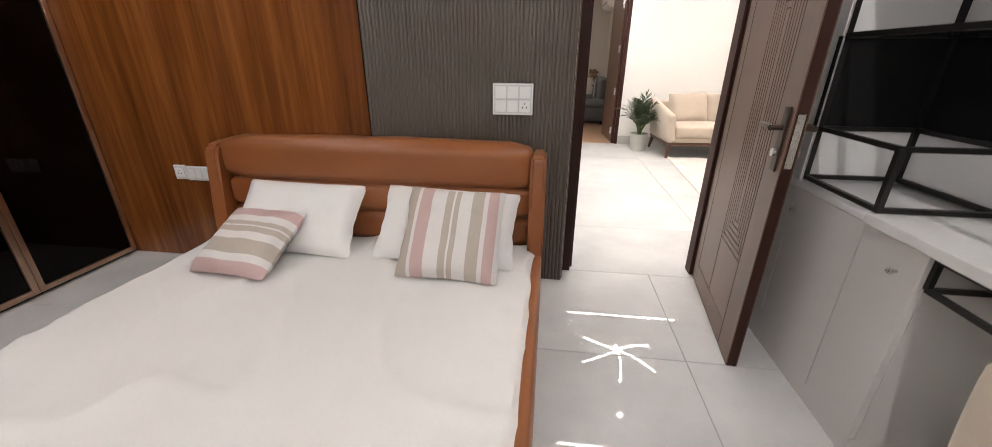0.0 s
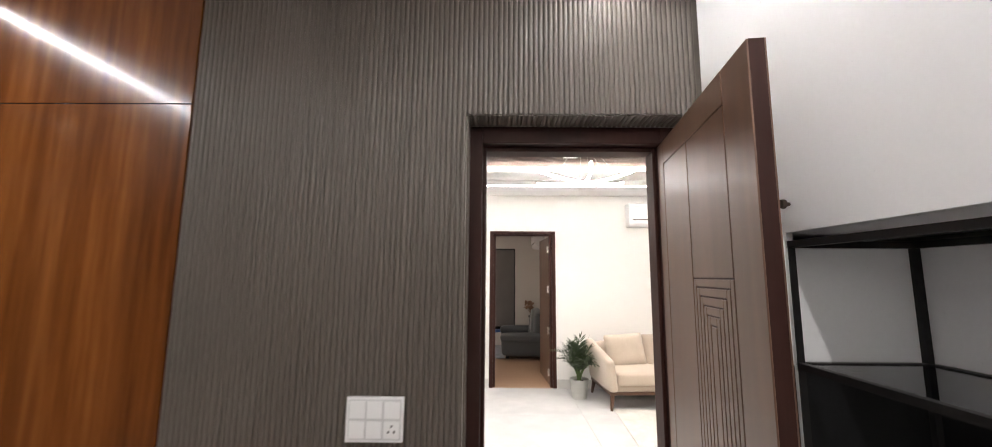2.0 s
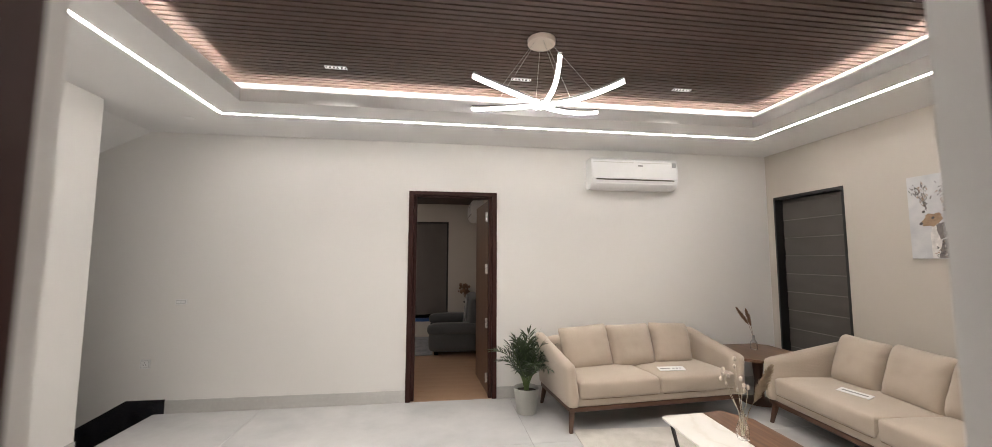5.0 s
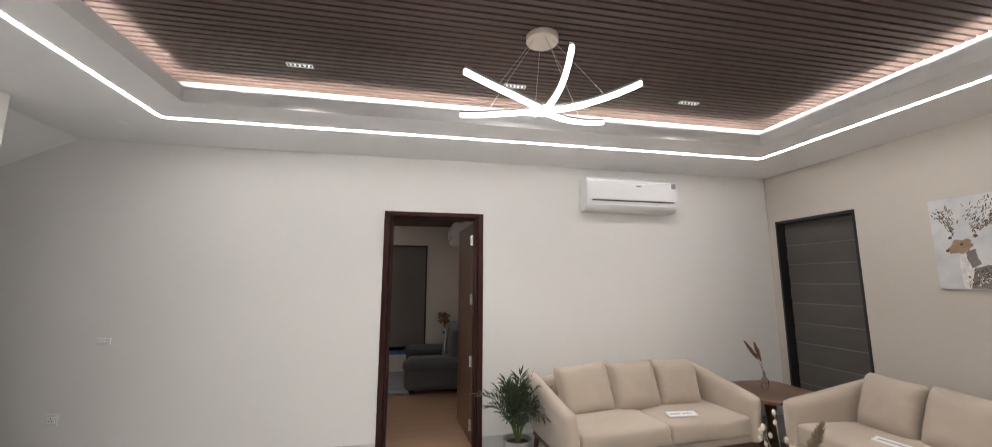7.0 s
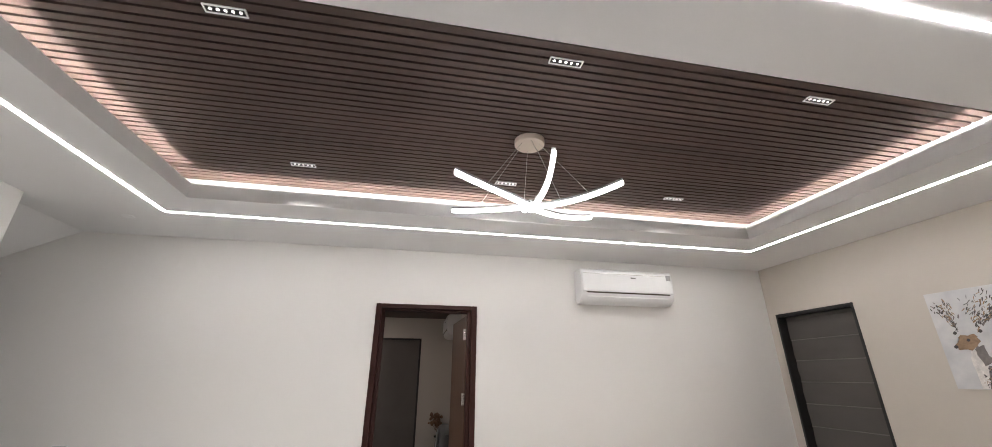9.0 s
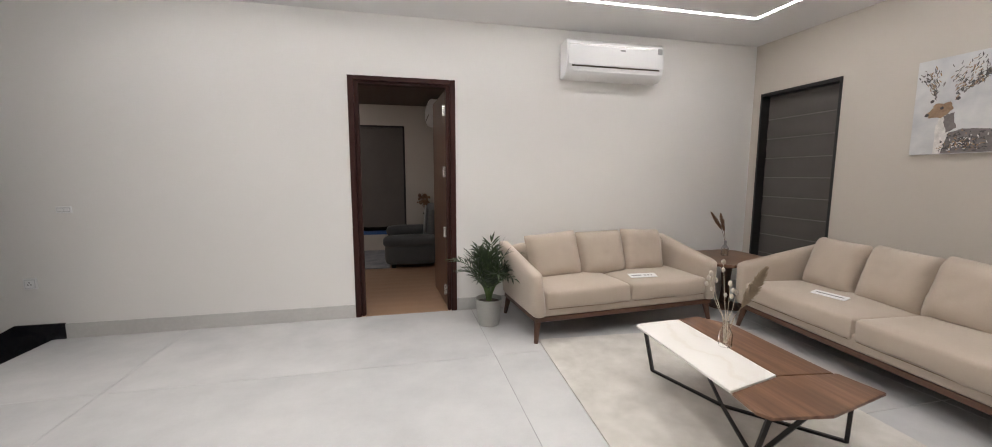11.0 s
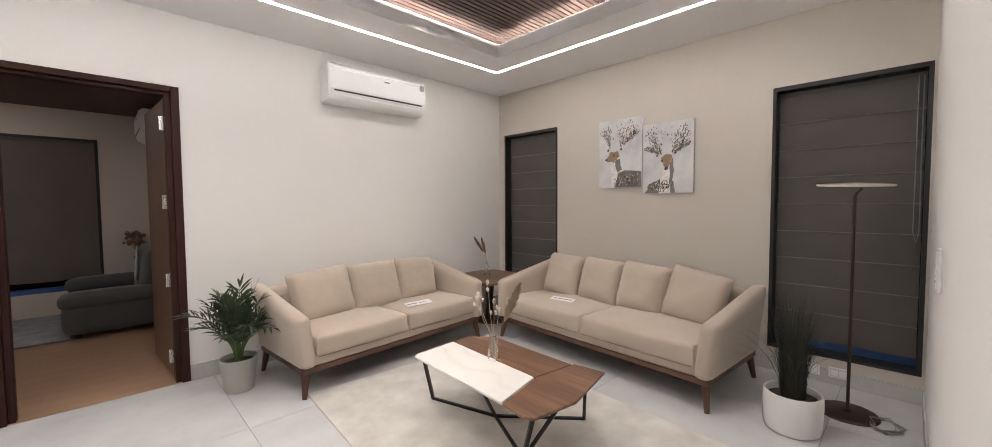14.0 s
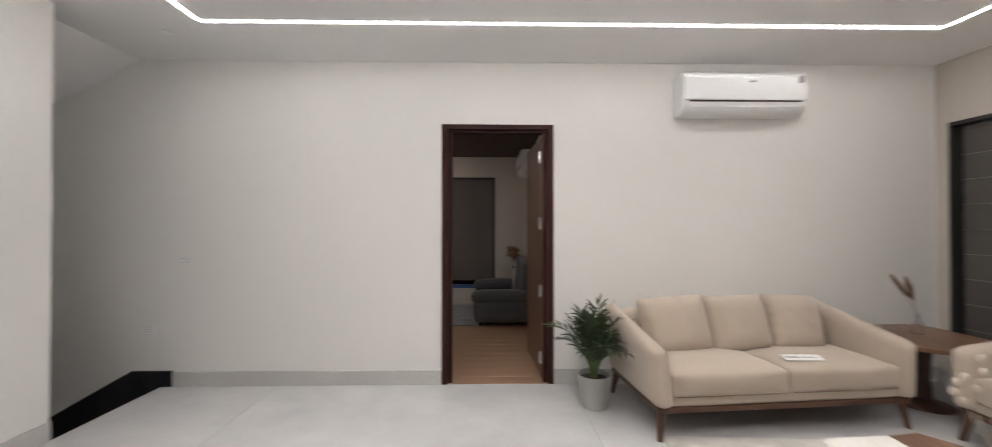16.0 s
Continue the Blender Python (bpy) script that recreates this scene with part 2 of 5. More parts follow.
PAMPAS_DARK = surface("brown_plume", (0.16, 0.09, 0.055), (0.3, 0.18, 0.11), 0.95, 90, 9, 0.5)
CLEAR = glass("clear_glass", (0.95, 0.97, 0.96))
CARD = surface("white_card", (0.78, 0.78, 0.78), (0.84, 0.84, 0.84), 0.5, 60, 3, 0.0)
SEAM = surface("plate_seam", (0.58, 0.58, 0.58), (0.62, 0.62, 0.62), 0.5)
SEED = surface("cotton_seed_head", (0.5, 0.43, 0.36), (0.66, 0.59, 0.51), 0.95, 200, 30, 0.4)
INK = surface("grey_ink", (0.3, 0.3, 0.3), (0.36, 0.36, 0.36), 0.6)
BOUCLE = cloth("cream_upholstery", (0.62, 0.53, 0.42), (0.7, 0.61, 0.5), 800, 0.4, 0.2)
LED = glow("led_profile", (1.0, 0.965, 0.955), 34.0)
LED_COVE = glow("led_cove_tape", (1.0, 0.94, 0.89), 160.0)
LED_LAMP = glow("chandelier_diffuser", (1.0, 0.965, 0.965), 24.0)
LED_BED = glow("bedroom_led_profile", (1.0, 0.985, 0.99), 41.0)
FILL_R2 = glow("second_room_fill", (1.0, 0.9, 0.84), 25.0)
SPOT_DOT = glow("spot_lens", (1.0, 0.97, 0.93), 3.0)

# ---------------------------------------------------------------- builders
def finish(name, bm, mat, smooth=False):
    me = bpy.data.meshes.new(name)
    bmesh.ops.recalc_face_normals(bm, faces=bm.faces)
    bm.to_mesh(me)
    bm.free()
    me.materials.append(mat)
    if smooth:
        for p in me.polygons:
            p.use_smooth = True
        me.set_sharp_from_angle(angle=radians(40))
    return me


def part(name, bm, material, parent=None, label="", smooth=False, at=None):
    ob = new(name, finish(name, bm, material, smooth))
    if parent is not None:
        ob.parent = parent
    if at is not None:
        ob.matrix_basis = at
    if label:
        ob["label"] = label
    return ob


def thing(name, at, label, category, group=""):
    e = new(name)
    e.empty_display_size = 0.1
    e.matrix_basis = at
    return tagged(e, label, category, group)


def setting(name, bm, material, label="", smooth=False):
    return tagged(part(name, bm, material, None, label, smooth), label, "", "", "structure")


def box(bm, x0, x1, y0, y1, z0, z1, bevel=0.0, seg=2):
    vs = [bm.verts.new((x, y, z)) for z in (z0, z1) for y in (y0, y1) for x in (x0, x1)]
    fs = [bm.faces.new([vs[i] for i in f]) for f in ((0, 2, 3, 1), (4, 5, 7, 6), (0, 1, 5, 4), (2, 6, 7, 3), (0, 4, 6, 2), (1, 3, 7, 5))]
    if bevel:
        es = list({e for f in fs for e in f.edges})
        bmesh.ops.bevel(bm, geom=es, offset=bevel, segments=seg, profile=0.5, affect="EDGES")
    return bm


def boxes(*rows, bevel=0.0):
    bm = bmesh.new()
    for r in rows:
        box(bm, *r, bevel=bevel)
    return bm


def beam(bm, a, b, w, h=None):
    """A square bar from a to b."""
    a, b = Vector(a), Vector(b)
    h = h or w
    d = (b - a).normalized()
    up = Vector((0, 0, 1)) if abs(d.z) < 0.95 else Vector((0, 1, 0))
    s = d.cross(up).normalized() * w / 2
    u = s.cross(d).normalized() * h / 2
    q = [bm.verts.new(p + i * s + j * u) for p in (a, b) for i, j in ((-1, -1), (1, -1), (1, 1), (-1, 1))]
    for f in ((3, 2, 1, 0), (4, 5, 6, 7), (0, 1, 5, 4), (1, 2, 6, 5), (2, 3, 7, 6), (3, 0, 4, 7)):
        bm.faces.new([q[i] for i in f])
    return bm


def tube(bm, pts, radii, sides=8, cap=True):
    """A round bar along points, with a radius at each."""
    pts = [Vector(p) for p in pts]
    if isinstance(radii, (int, float)):
        radii = [radii] * len(pts)
    rings = []
    side = None
    for i, p in enumerate(pts):
        d = (pts[min(i + 1, len(pts) - 1)] - pts[max(i - 1, 0)]).normalized()
        if side is None:
            side = d.orthogonal().normalized()
        side = (side - d * side.dot(d)).normalized()
        up = d.cross(side)
        rings.append([bm.verts.new(p + radii[i] * (math.cos(a) * side + math.sin(a) * up)) for a in [2 * math.pi * k / sides for k in range(sides)]])
    for r, s in zip(rings, rings[1:]):
        for k in range(sides):
            bm.faces.new((r[k], r[(k + 1) % sides], s[(k + 1) % sides], s[k]))
    if cap:
        bm.faces.new(rings[0][::-1])
        bm.faces.new(rings[-1])
    return bm


def lathe(bm, profile, sides=32, at=(0, 0, 0)):
    """Turn (radius, height) points about the upright axis."""
    rings = []
    for r, z in profile:
        rings.append([bm.verts.new((at[0] + r * math.cos(2 * math.pi * k / sides), at[1] + r * math.sin(2 * math.pi * k / sides), at[2] + z)) for k in range(sides)])
    for a, b in zip(rings, rings[1:]):
        for k in range(sides):
            bm.faces.new((a[k], a[(k + 1) % sides], b[(k + 1) % sides], b[k]))
    bm.faces.new(rings[0][::-1])
    bm.faces.new(rings[-1])
    return bm


def prism(bm, outline, z0, z1, bevel=0.0):
    lo = [bm.verts.new((x, y, z0)) for x, y in outline]
    hi = [bm.verts.new((x, y, z1)) for x, y in outline]
    n = len(outline)
    bm.faces.new(lo[::-1])
    top = bm.faces.new(hi)
    for i in range(n):
        bm.faces.new((lo[i], lo[(i + 1) % n], hi[(i + 1) % n], hi[i]))
    if bevel:
        bmesh.ops.bevel(bm, geom=list(top.edges), offset=bevel, segments=2, affect="EDGES")
    return bm


def soft(w, d, h, r, n=10, puff=0.0, seed=0, rumple=0.0, round_top=0.0):
    """An upholstered block with rounded edges, swelling faces and a few dents; centred on x and y, from z = 0."""
    bm = bmesh.new()
    bmesh.ops.create_cube(bm, size=2)
    bmesh.ops.subdivide_edges(bm, edges=bm.edges, cuts=n, use_grid_fill=True)
    half = Vector((w / 2, d / 2, h / 2))
    for v in bm.verts:
        u = v.co.copy()
        p = Vector([u[i] * half[i] for i in range(3)])
        q = Vector([max(-half[i] + r, min(half[i] - r, p[i])) for i in range(3)])
        o = p - q
        if o.length > 1e-6:
            p = q + o.normalized() * r
        for i in range(3):
            j, k = (i + 1) % 3, (i + 2) % 3
            if abs(u[i]) > 0.999:
                p[i] += math.copysign(puff * (1 - u[j] ** 2) * (1 - u[k] ** 2), u[i])
        if rumple:
            p += rumple * noise.noise_vector(p * 5 + Vector((seed * 7.3, seed, 0)))
        p.z += half.z
        v.co = p
    return bm


def pillow(w, h, t, seed=0, n=18, pinch=0.05, dent=1.0):
    """A stuffed square lying in x and z with its thickness along y; corners drawn out, sides drawn in."""
    bm = bmesh.new()
    grid = {}
    for side in (-1, 1):
        for i in range(n + 1):
            for j in range(n + 1):
                u, v = 2 * i / n - 1, 2 * j / n - 1
                rim = i in (0, n) or j in (0, n)
                if rim and side == 1:
                    grid[side, i, j] = grid[-1, i, j]
                    continue
                x = u * w / 2 * (1 - pinch * (1 - v * v) * abs(u))
                z = v * h / 2 * (1 - pinch * (1 - u * u) * abs(v))
                cr = 1 - 0.035 * (u * v) ** 8
                x, z = x * cr, z * cr
                y = side * t / 2 * ((1 - u ** 4) * (1 - v ** 4)) ** 0.55
                y += dent * (0.012 * noise.noise(Vector((u * 2.3 + seed, v * 2.3, side))) + 0.007 * noise.noise(Vector((u * 6 + v * 3 + seed, v * 5, side)))) * (1 - max(abs(u), abs(v)) ** 4)
                x += 0.006 * noise.noise(Vector((v * 4, seed, 3.0)))
                grid[side, i, j] = bm.verts.new((x, y, z))
    for side in (-1, 1):
        for i in range(n):
            for j in range(n):
                q = [grid[side, i, j], grid[side, i + 1, j], grid[side, i + 1, j + 1], grid[side, i, j + 1]]
                bm.faces.new(q if side < 0 else q[::-1])
    return bm


def wall_with_hole(axis, c0, c1, a0, a1, z1, holes, z0=0.0):
    """A wall across c0..c1, running a0..a1, with openings (b0, b1, low, high)."""
    rows = []
    edges = [a0] + [e for h in holes for e in h[:2]] + [a1]
    for lo, hi in zip(edges[::2], edges[1::2]):
        rows.append((lo, hi, z0, z1))
    for b0, b1, low, high in holes:
        if low > z0:
            rows.append((b0, b1, z0, low))
        if high < z1:
            rows.append((b0, b1, high, z1))
    bm = bmesh.new()
    for lo, hi, q0, q1 in rows:
        if axis == "y":
            box(bm, lo, hi, c0, c1, q0, q1)
        else:
            box(bm, c0, c1, lo, hi, q0, q1)
    bmesh.ops.remove_doubles(bm, verts=bm.verts, dist=1e-5)
    return bm

# ---------------------------------------------------------------- large structure
# bedroom door opening through the wall between bedroom and hall
D1_L, D1_R, D1_H = 0.213, 1.075, 2.13
D2_L, D2_R, D2_H = 0.207, 1.135, 2.15
Y_CORE = 2.10
setting("wall_bedroom_hall", wall_with_hole("y", Y_CORE, 2.43, -2.9, 4.6, 3.1, [(D1_L + 0.002, D1_R, 0, D1_H + 0.005)]), PAINT, "cream painted wall between bedroom and hall")
setting("wall_hall_south_pier", boxes((1.35, X_EAST, 2.43, Y_SOUTH, 0, 3.1)), PAINT, "cream painted projection of the hall wall")
setting("wall_hall_far", wall_with_hole("y", Y_FAR, Y_FAR + 0.2, -4.6, X_EAST + 0.25, 3.1, [(D2_L + 0.02, D2_R - 0.02, -0.03, D2_H - 0.02)], z0=-1.6), PAINT, "cream painted hall wall with a doorway")
W1 = (5.42, 6.245, 0.18, 2.157)
W2 = (2.556, 3.387, 0.18, 2.157)
setting("wall_hall_east", wall_with_hole("x", X_EAST, X_EAST + 0.25, Y_SOUTH, Y_FAR, 3.1, [W2, W1]), PAINT_EAST, "beige painted hall wall with two windows")
setting("wall_hall_west", boxes((X_WEST - 0.2, X_WEST, 2.43, 5.5, -1.6, 3.1)), PAINT, "cream painted hall wall beside the stairs")
setting("wall_stair_end", boxes((-4.8, -4.6, 5.3, Y_FAR + 0.2, -1.6, 3.1), (-4.6, X_WEST - 0.2, 5.3, 5.5, -1.6, 3.1)), PAINT, "cream painted stairwell walls")
setting("wall_bedroom_east", boxes((1.56, 1.7, -2.4, Y_CORE, 0, 3.1)), LAM_BACK, "taupe painted bedroom wall behind the shelf unit")
setting("wall_bedroom_south", boxes((-3.3, 1.7, -2.4, -2.25, 0, 3.1)), PAINT, "cream painted bedroom wall")
setting("wall_bedroom_west", boxes((-3.4, -3.25, -2.4, Y_CORE, 0, 3.1)), PAINT, "cream painted wall behind the wardrobe")
setting("wall_second_room_east", boxes((R2_RIGHT, R2_RIGHT + 0.15, Y_FAR + 0.2, R2_FAR + 0.2, 0, 2.9)), PAINT_R2, "grey-beige painted wall of the second room")
RW = (-0.4, 0.70, 0.28, 2.13)
setting("wall_second_room_far", wall_with_hole("y", R2_FAR, R2_FAR + 0.2, R2_LEFT - 0.15, R2_RIGHT, 2.9, [RW]), PAINT_R2, "grey-beige painted wall with a window")
setting("wall_second_room_west", boxes((R2_LEFT - 0.15, R2_LEFT, Y_FAR + 0.2, R2_FAR, 0, 2.9)), PAINT_R2, "grey-beige painted wall of the second room")
setting("ceiling_second_room", boxes((R2_LEFT, R2_RIGHT, Y_FAR + 0.2, R2_FAR, H_R2, H_R2 + 0.1)), R2CEIL, "dark brown wooden ceiling")
setting("ceiling_bedroom", boxes((-3.25, 1.56, -2.25, Y_CORE, H_BED, H_BED + 0.1)), PAINT_CEIL, "white plaster ceiling")
# stair soffit falls with the flight
bm = bmesh.new()
sof = [(-2.27, H_HALL), (-4.6, H_HALL - 1.24), (-4.6, H_HALL - 1.0), (-2.27, H_HALL + 0.25)]
vs = [[bm.verts.new((x, y, z)) for x, z in sof] for y in (5.5, Y_FAR)]
bm.faces.new(vs[0])
bm.faces.new(vs[1][::-1])
for i in range(4):
    bm.faces.new((vs[0][i], vs[0][(i + 1) % 4], vs[1][(i + 1) % 4], vs[1][i]))
setting("ceiling_stair", bm, PAINT_CEIL, "sloping white plaster soffit over the stairs")

# hall ceiling: a dropped border with a lip, a cove behind it and slats above
LX0, LX1, LY0, LY1 = -1.04, 3.42, 3.56, 5.38
CX0, CX1, CY0, CY1 = LX0 - 0.19, LX1 + 0.19, LY0 - 0.19, LY1 + 0.19
H_LIP, H_SLAT = 2.775, 2.885
bm = bmesh.new()
t0 = H_HALL + 0.022
box(bm, -2.27, CX0, 2.43, Y_FAR, H_HALL, 3.0)
box(bm, CX1, X_EAST, 2.43, Y_FAR, H_HALL, 3.0)
box(bm, CX0, CX1, 2.43, CY0, H_HALL, 3.0)
box(bm, CX0, CX1, CY1, Y_FAR, H_HALL, 3.0)
box(bm, CX0, LX0, CY0, CY1, H_HALL, t0)
box(bm, LX1, CX1, CY0, CY1, H_HALL, t0)
box(bm, LX0, LX1, CY0, LY0, H_HALL, t0)
box(bm, LX0, LX1, LY1, CY1, H_HALL, t0)
for r in ((LX0 - 0.006, LX0, LY0 - 0.006, LY1 + 0.006), (LX1, LX1 + 0.006, LY0 - 0.006, LY1 + 0.006), (LX0, LX1, LY0 - 0.006, LY0), (LX0, LX1, LY1, LY1 + 0.006)):
    box(bm, *r, t0, H_LIP)
setting("ceiling_hall", bm, PAINT_CEIL, "white plaster dropped ceiling border with a lip")
bm = bmesh.new()
box(bm, CX0, CX1, CY0, CY1, H_SLAT + 0.012, 3.0)
setting("ceiling_hall_backing", bm, SLAT_BACK, "black backing behind the ceiling slats")
bm = bmesh.new()
y = CY0 + 0.005
while y < CY1 - 0.03:
    box(bm, CX0, CX1, y, y + 0.036, H_SLAT, H_SLAT + 0.014)
    y += 0.0495
setting("ceiling_hall_slats", bm, SLAT, "dark brown wooden slatted ceiling panel")

# lit profiles set into the border, and the tape hidden behind the lip
def strip_ring(name, x0, x1, y0, y1, w, z0, z1, mat, label):
    t = thing(name, pose(0, 0, 0), label, "ceiling light")
    for r in ((x0, x1, y0 - w / 2, y0 + w / 2), (x0, x1, y1 - w / 2, y1 + w / 2), (x0 - w / 2, x0 + w / 2, y0 + w / 2, y1 - w / 2), (x1 - w / 2, x1 + w / 2, y0 + w / 2, y1 - w / 2)):
        part("diffuser", boxes((*r, z0, z1)), mat, t)
    return t


# added glowing strips, out of view, that brighten the second room
strip_ring("second_room_fill_light", -1.6, -0.4, 7.2, 9.2, 0.03, H_R2 - 0.004, H_R2 - 0.0005, FILL_R2, "added warm fill light, out of view in the brown ceiling")
strip_ring("led_profile_light", -1.33, 3.72, 3.2, 5.7, 0.026, H_HALL - 0.003, H_HALL + 0.01, LED, "white lit LED profile set into the ceiling border")
strip_ring("cove_light", LX0 - 0.014, LX1 + 0.014, LY0 - 0.014, LY1 + 0.014, 0.01, t0 + 0.002, t0 + 0.008, LED_COVE, "warm LED tape hidden in the ceiling cove")
tagged(part("bedroom_led_light", boxes((-1.97, -1.94, -1.67, 1.9, H_BED - 0.004, H_BED + 0.01), (0.74, 0.77, -1.67, 2.045, H_BED - 0.004, H_BED + 0.01), (-1.97, 0.77, -1.7, -1.67, H_BED - 0.004, H_BED + 0.01)), LED_BED), "white LED profile in the bedroom ceiling", "", "", "structure")

# floors: slab, with the tiles laid last
FLOOR_BED = setting("floor_bedroom", boxes((-3.25, 1.56, -2.25, 2.213, -0.12, -0.004)), GROUT, "grey grouted floor bed of the bedroom")
FLOOR_HALL = setting("floor_hall", boxes((X_WEST, X_EAST, 2.213, Y_FAR, -0.12, -0.004)), GROUT, "grey grouted floor bed of the hall")
FLOOR_R2 = setting("floor_second_room", boxes((R2_LEFT, R2_RIGHT, Y_FAR, R2_FAR, -0.12, -0.012)), GROUT, "floor bed of the second room")

# skirting
def skirting(name, rows, mat=SKIRT):
    setting(name, boxes(*rows, bevel=0.002), mat, "pale grey tiled skirting")


skirting("baseboard_far", [(-1.98, D2_L - 0.001, Y_FAR - 0.012, Y_FAR, 0, 0.118), (D2_R + 0.001, X_EAST, Y_FAR - 0.012, Y_FAR, 0, 0.118)])
skirting("baseboard_east", [(X_EAST - 0.012, X_EAST, Y_SOUTH, Y_FAR - 0.012, 0, 0.1)])
skirting("baseboard_south", [(1.35, X_EAST - 0.012, Y_SOUTH, Y_SOUTH + 0.01, 0, 0.1), (X_WEST, D1_L - 0.03, 2.43, 2.44, 0, 0.1)])
skirting("baseboard_west", [(X_WEST, X_WEST + 0.012, 2.441, 5.5, 0, 0.118)])

# stairs going down, black granite
st = thing("staircase", pose(X_WEST, 5.5, 0), "black polished granite stairs going down beside the wall", "stairs")
for i in range(7):
    z = -0.165 * (i + 1)
    x1 = -0.004 - 0.29 * i
    part("tread", boxes((x1 - 0.31, x1, 0.003, 0.842, z - 0.03, z), bevel=0.004), GRANITE, st)
    part("riser", boxes((x1 - 0.018, x1, 0.003, 0.842, z + 0.001, z + 0.134)), GRANITE, st)
bm = bmesh.new()
vs = [[bm.verts.new((x, y, z)) for x, z in ((0.09, 0.0), (0.09, 0.128), (-0.235, 0.128), (-2.3, -1.05), (-2.3, -1.3), (-0.01, -0.18), (-0.004, 0.0))] for y in (0.828, 0.842)]
bm.faces.new(vs[0])
bm.faces.new(vs[1][::-1])
for i in range(7):
    bm.faces.new((vs[0][i], vs[0][(i + 1) % 7], vs[1][(i + 1) % 7], vs[1][i]))
part("stringer_skirting", bm, GRANITE, st)

# ---------------------------------------------------------------- windows with roman blinds
def window(name, y0, y1, z0, z1, folds, label, blind_label):
    w = tagged(part(name, boxes((X_EAST + 0.2, X_EAST + 0.24, y0, y1, z0, z1)), DARKGLASS, None), label, "", "", "structure")
    part("window_frame", boxes((X_EAST - 0.006, X_EAST + 0.2, y0, y0 + 0.022, z0, z1), (X_EAST - 0.006, X_EAST + 0.2, y1 - 0.022, y1, z0, z1), (X_EAST - 0.006, X_EAST + 0.2, y0 + 0.022, y1 - 0.022, z1 - 0.03, z1), (X_EAST - 0.006, X_EAST + 0.2, y0 + 0.022, y1 - 0.022, z0, z0 + 0.022)), WINFRAME, w)
    part("bottom_rail", boxes((X_EAST + 0.13, X_EAST + 0.19, y0 + 0.022, y1 - 0.022, z0 + 0.022, z0 + 0.1), bevel=0.004), RAIL_BLUE, w, "bottom rail in plain blue")
    b = thing("roman_blind", pose(X_EAST + 0.1, (y0 + y1) / 2, 0), blind_label, "blind", "roman blinds in the hall")
    wd = (y1 - y0) / 2 - 0.026
    lo, hi = z0 + 0.085, z1 - 0.034
    part("headrail", boxes((-0.015, 0.02, -wd, wd, hi - 0.03, hi), bevel=0.003), BLIND, b)
    step = (hi - 0.03 - lo) / folds
    for i in range(folds):
        bm = bmesh.new()
        nx, nz = 14, 7
        g = {}
        for a in range(nx + 1):
            for c in range(nz + 1):
                u, v = a / nx, c / nz
                x = -0.008 - 0.007 * math.sin(math.pi * v) - 0.009 * noise.noise(Vector((u * 4 + i * 1.7, v * 2, y0 * 5)))
                g[a, c] = bm.verts.new((x, -wd + 2 * wd * u, lo + step * (i + v)))
        for a in range(nx):
            for c in range(nz):
                bm.faces.new((g[a, c], g[a, c + 1], g[a + 1, c + 1], g[a + 1, c]))
        part("fold", bm, BLIND, b, smooth=True)
        if i:
            part("batten", tube(bmesh.new(), [(-0.012, -wd, lo + step * i), (-0.012, wd, lo + step * i)], 0.0045, 6), BATTEN, b)
    return w, b


window("window_1", *W1, 9, "narrow dark-framed window behind a lowered blind", "lowered dark grey roman blind with horizontal battens")
_, b2 = window("window_2", *W2, 9, "dark-framed window with a blue bottom rail", "lowered dark grey roman blind beside the floor lamp")
bm = bmesh.new()
loop = [(-0.02, -0.375, 1.7), (-0.03, -0.378, 1.1), (-0.03, -0.365, 1.03), (-0.03, -0.35, 1.1), (-0.02, -0.352, 1.7), (-0.02, -0.352, 2.1)]
tube(bm, [(-0.02, -0.375, 2.1)] + loop, 0.0035, 6)
part("pull_cord", bm, PLASTIC_GREY, b2, "thin beaded pull cord")

# second room: window and blind
w3 = tagged(part("window_3", boxes((RW[0], RW[1], R2_FAR + 0.16, R2_FAR + 0.19, RW[2], RW[3])), DARKGLASS), "dark window behind a hanging blind", "", "", "structure")
part("window_frame", boxes((RW[0], RW[0] + 0.03, R2_FAR - 0.005, R2_FAR + 0.16, RW[2], RW[3]), (RW[1] - 0.03, RW[1], R2_FAR - 0.005, R2_FAR + 0.16, RW[2], RW[3]), (RW[0] + 0.03, RW[1] - 0.03, R2_FAR - 0.005, R2_FAR + 0.16, RW[3] - 0.03, RW[3])), WINFRAME, w3)
part("bottom_rail", boxes((RW[0] + 0.03, RW[1] - 0.03, R2_FAR + 0.02, R2_FAR + 0.1, RW[2], RW[2] + 0.06)), RAIL_BLUE, w3, "bottom rail in plain blue")
bl = thing("roman_blind", pose((RW[0] + RW[1]) / 2, R2_FAR + 0.03, 0), "loose dark grey fabric blind with crumpled hem", "blind")
bm = bmesh.new()
g = {}
for a in range(25):
    for c in range(41):
        u, v = a / 24, c / 40
        low = max(0, 0.25 - v) * 4
        yy = -0.012 * math.sin(u * 14 + 2 * noise.noise(Vector((v * 3, u, 0)))) * (0.3 + low) - 0.05 * low * (0.5 + noise.noise(Vector((u * 5, v * 9, 1))))
        sag = -0.03 * math.sin(math.pi * u) * low
        g[a, c] = bm.verts.new((-0.53 + 1.06 * u, yy, RW[2] + 0.16 + sag + v * (RW[3] - RW[2] - 0.2)))
for a in range(24):
    for c in range(40):
        bm.faces.new((g[a, c], g[a + 1, c], g[a + 1, c + 1], g[a, c + 1]))
part("fabric", bm, BLIND_R2, bl, smooth=True)
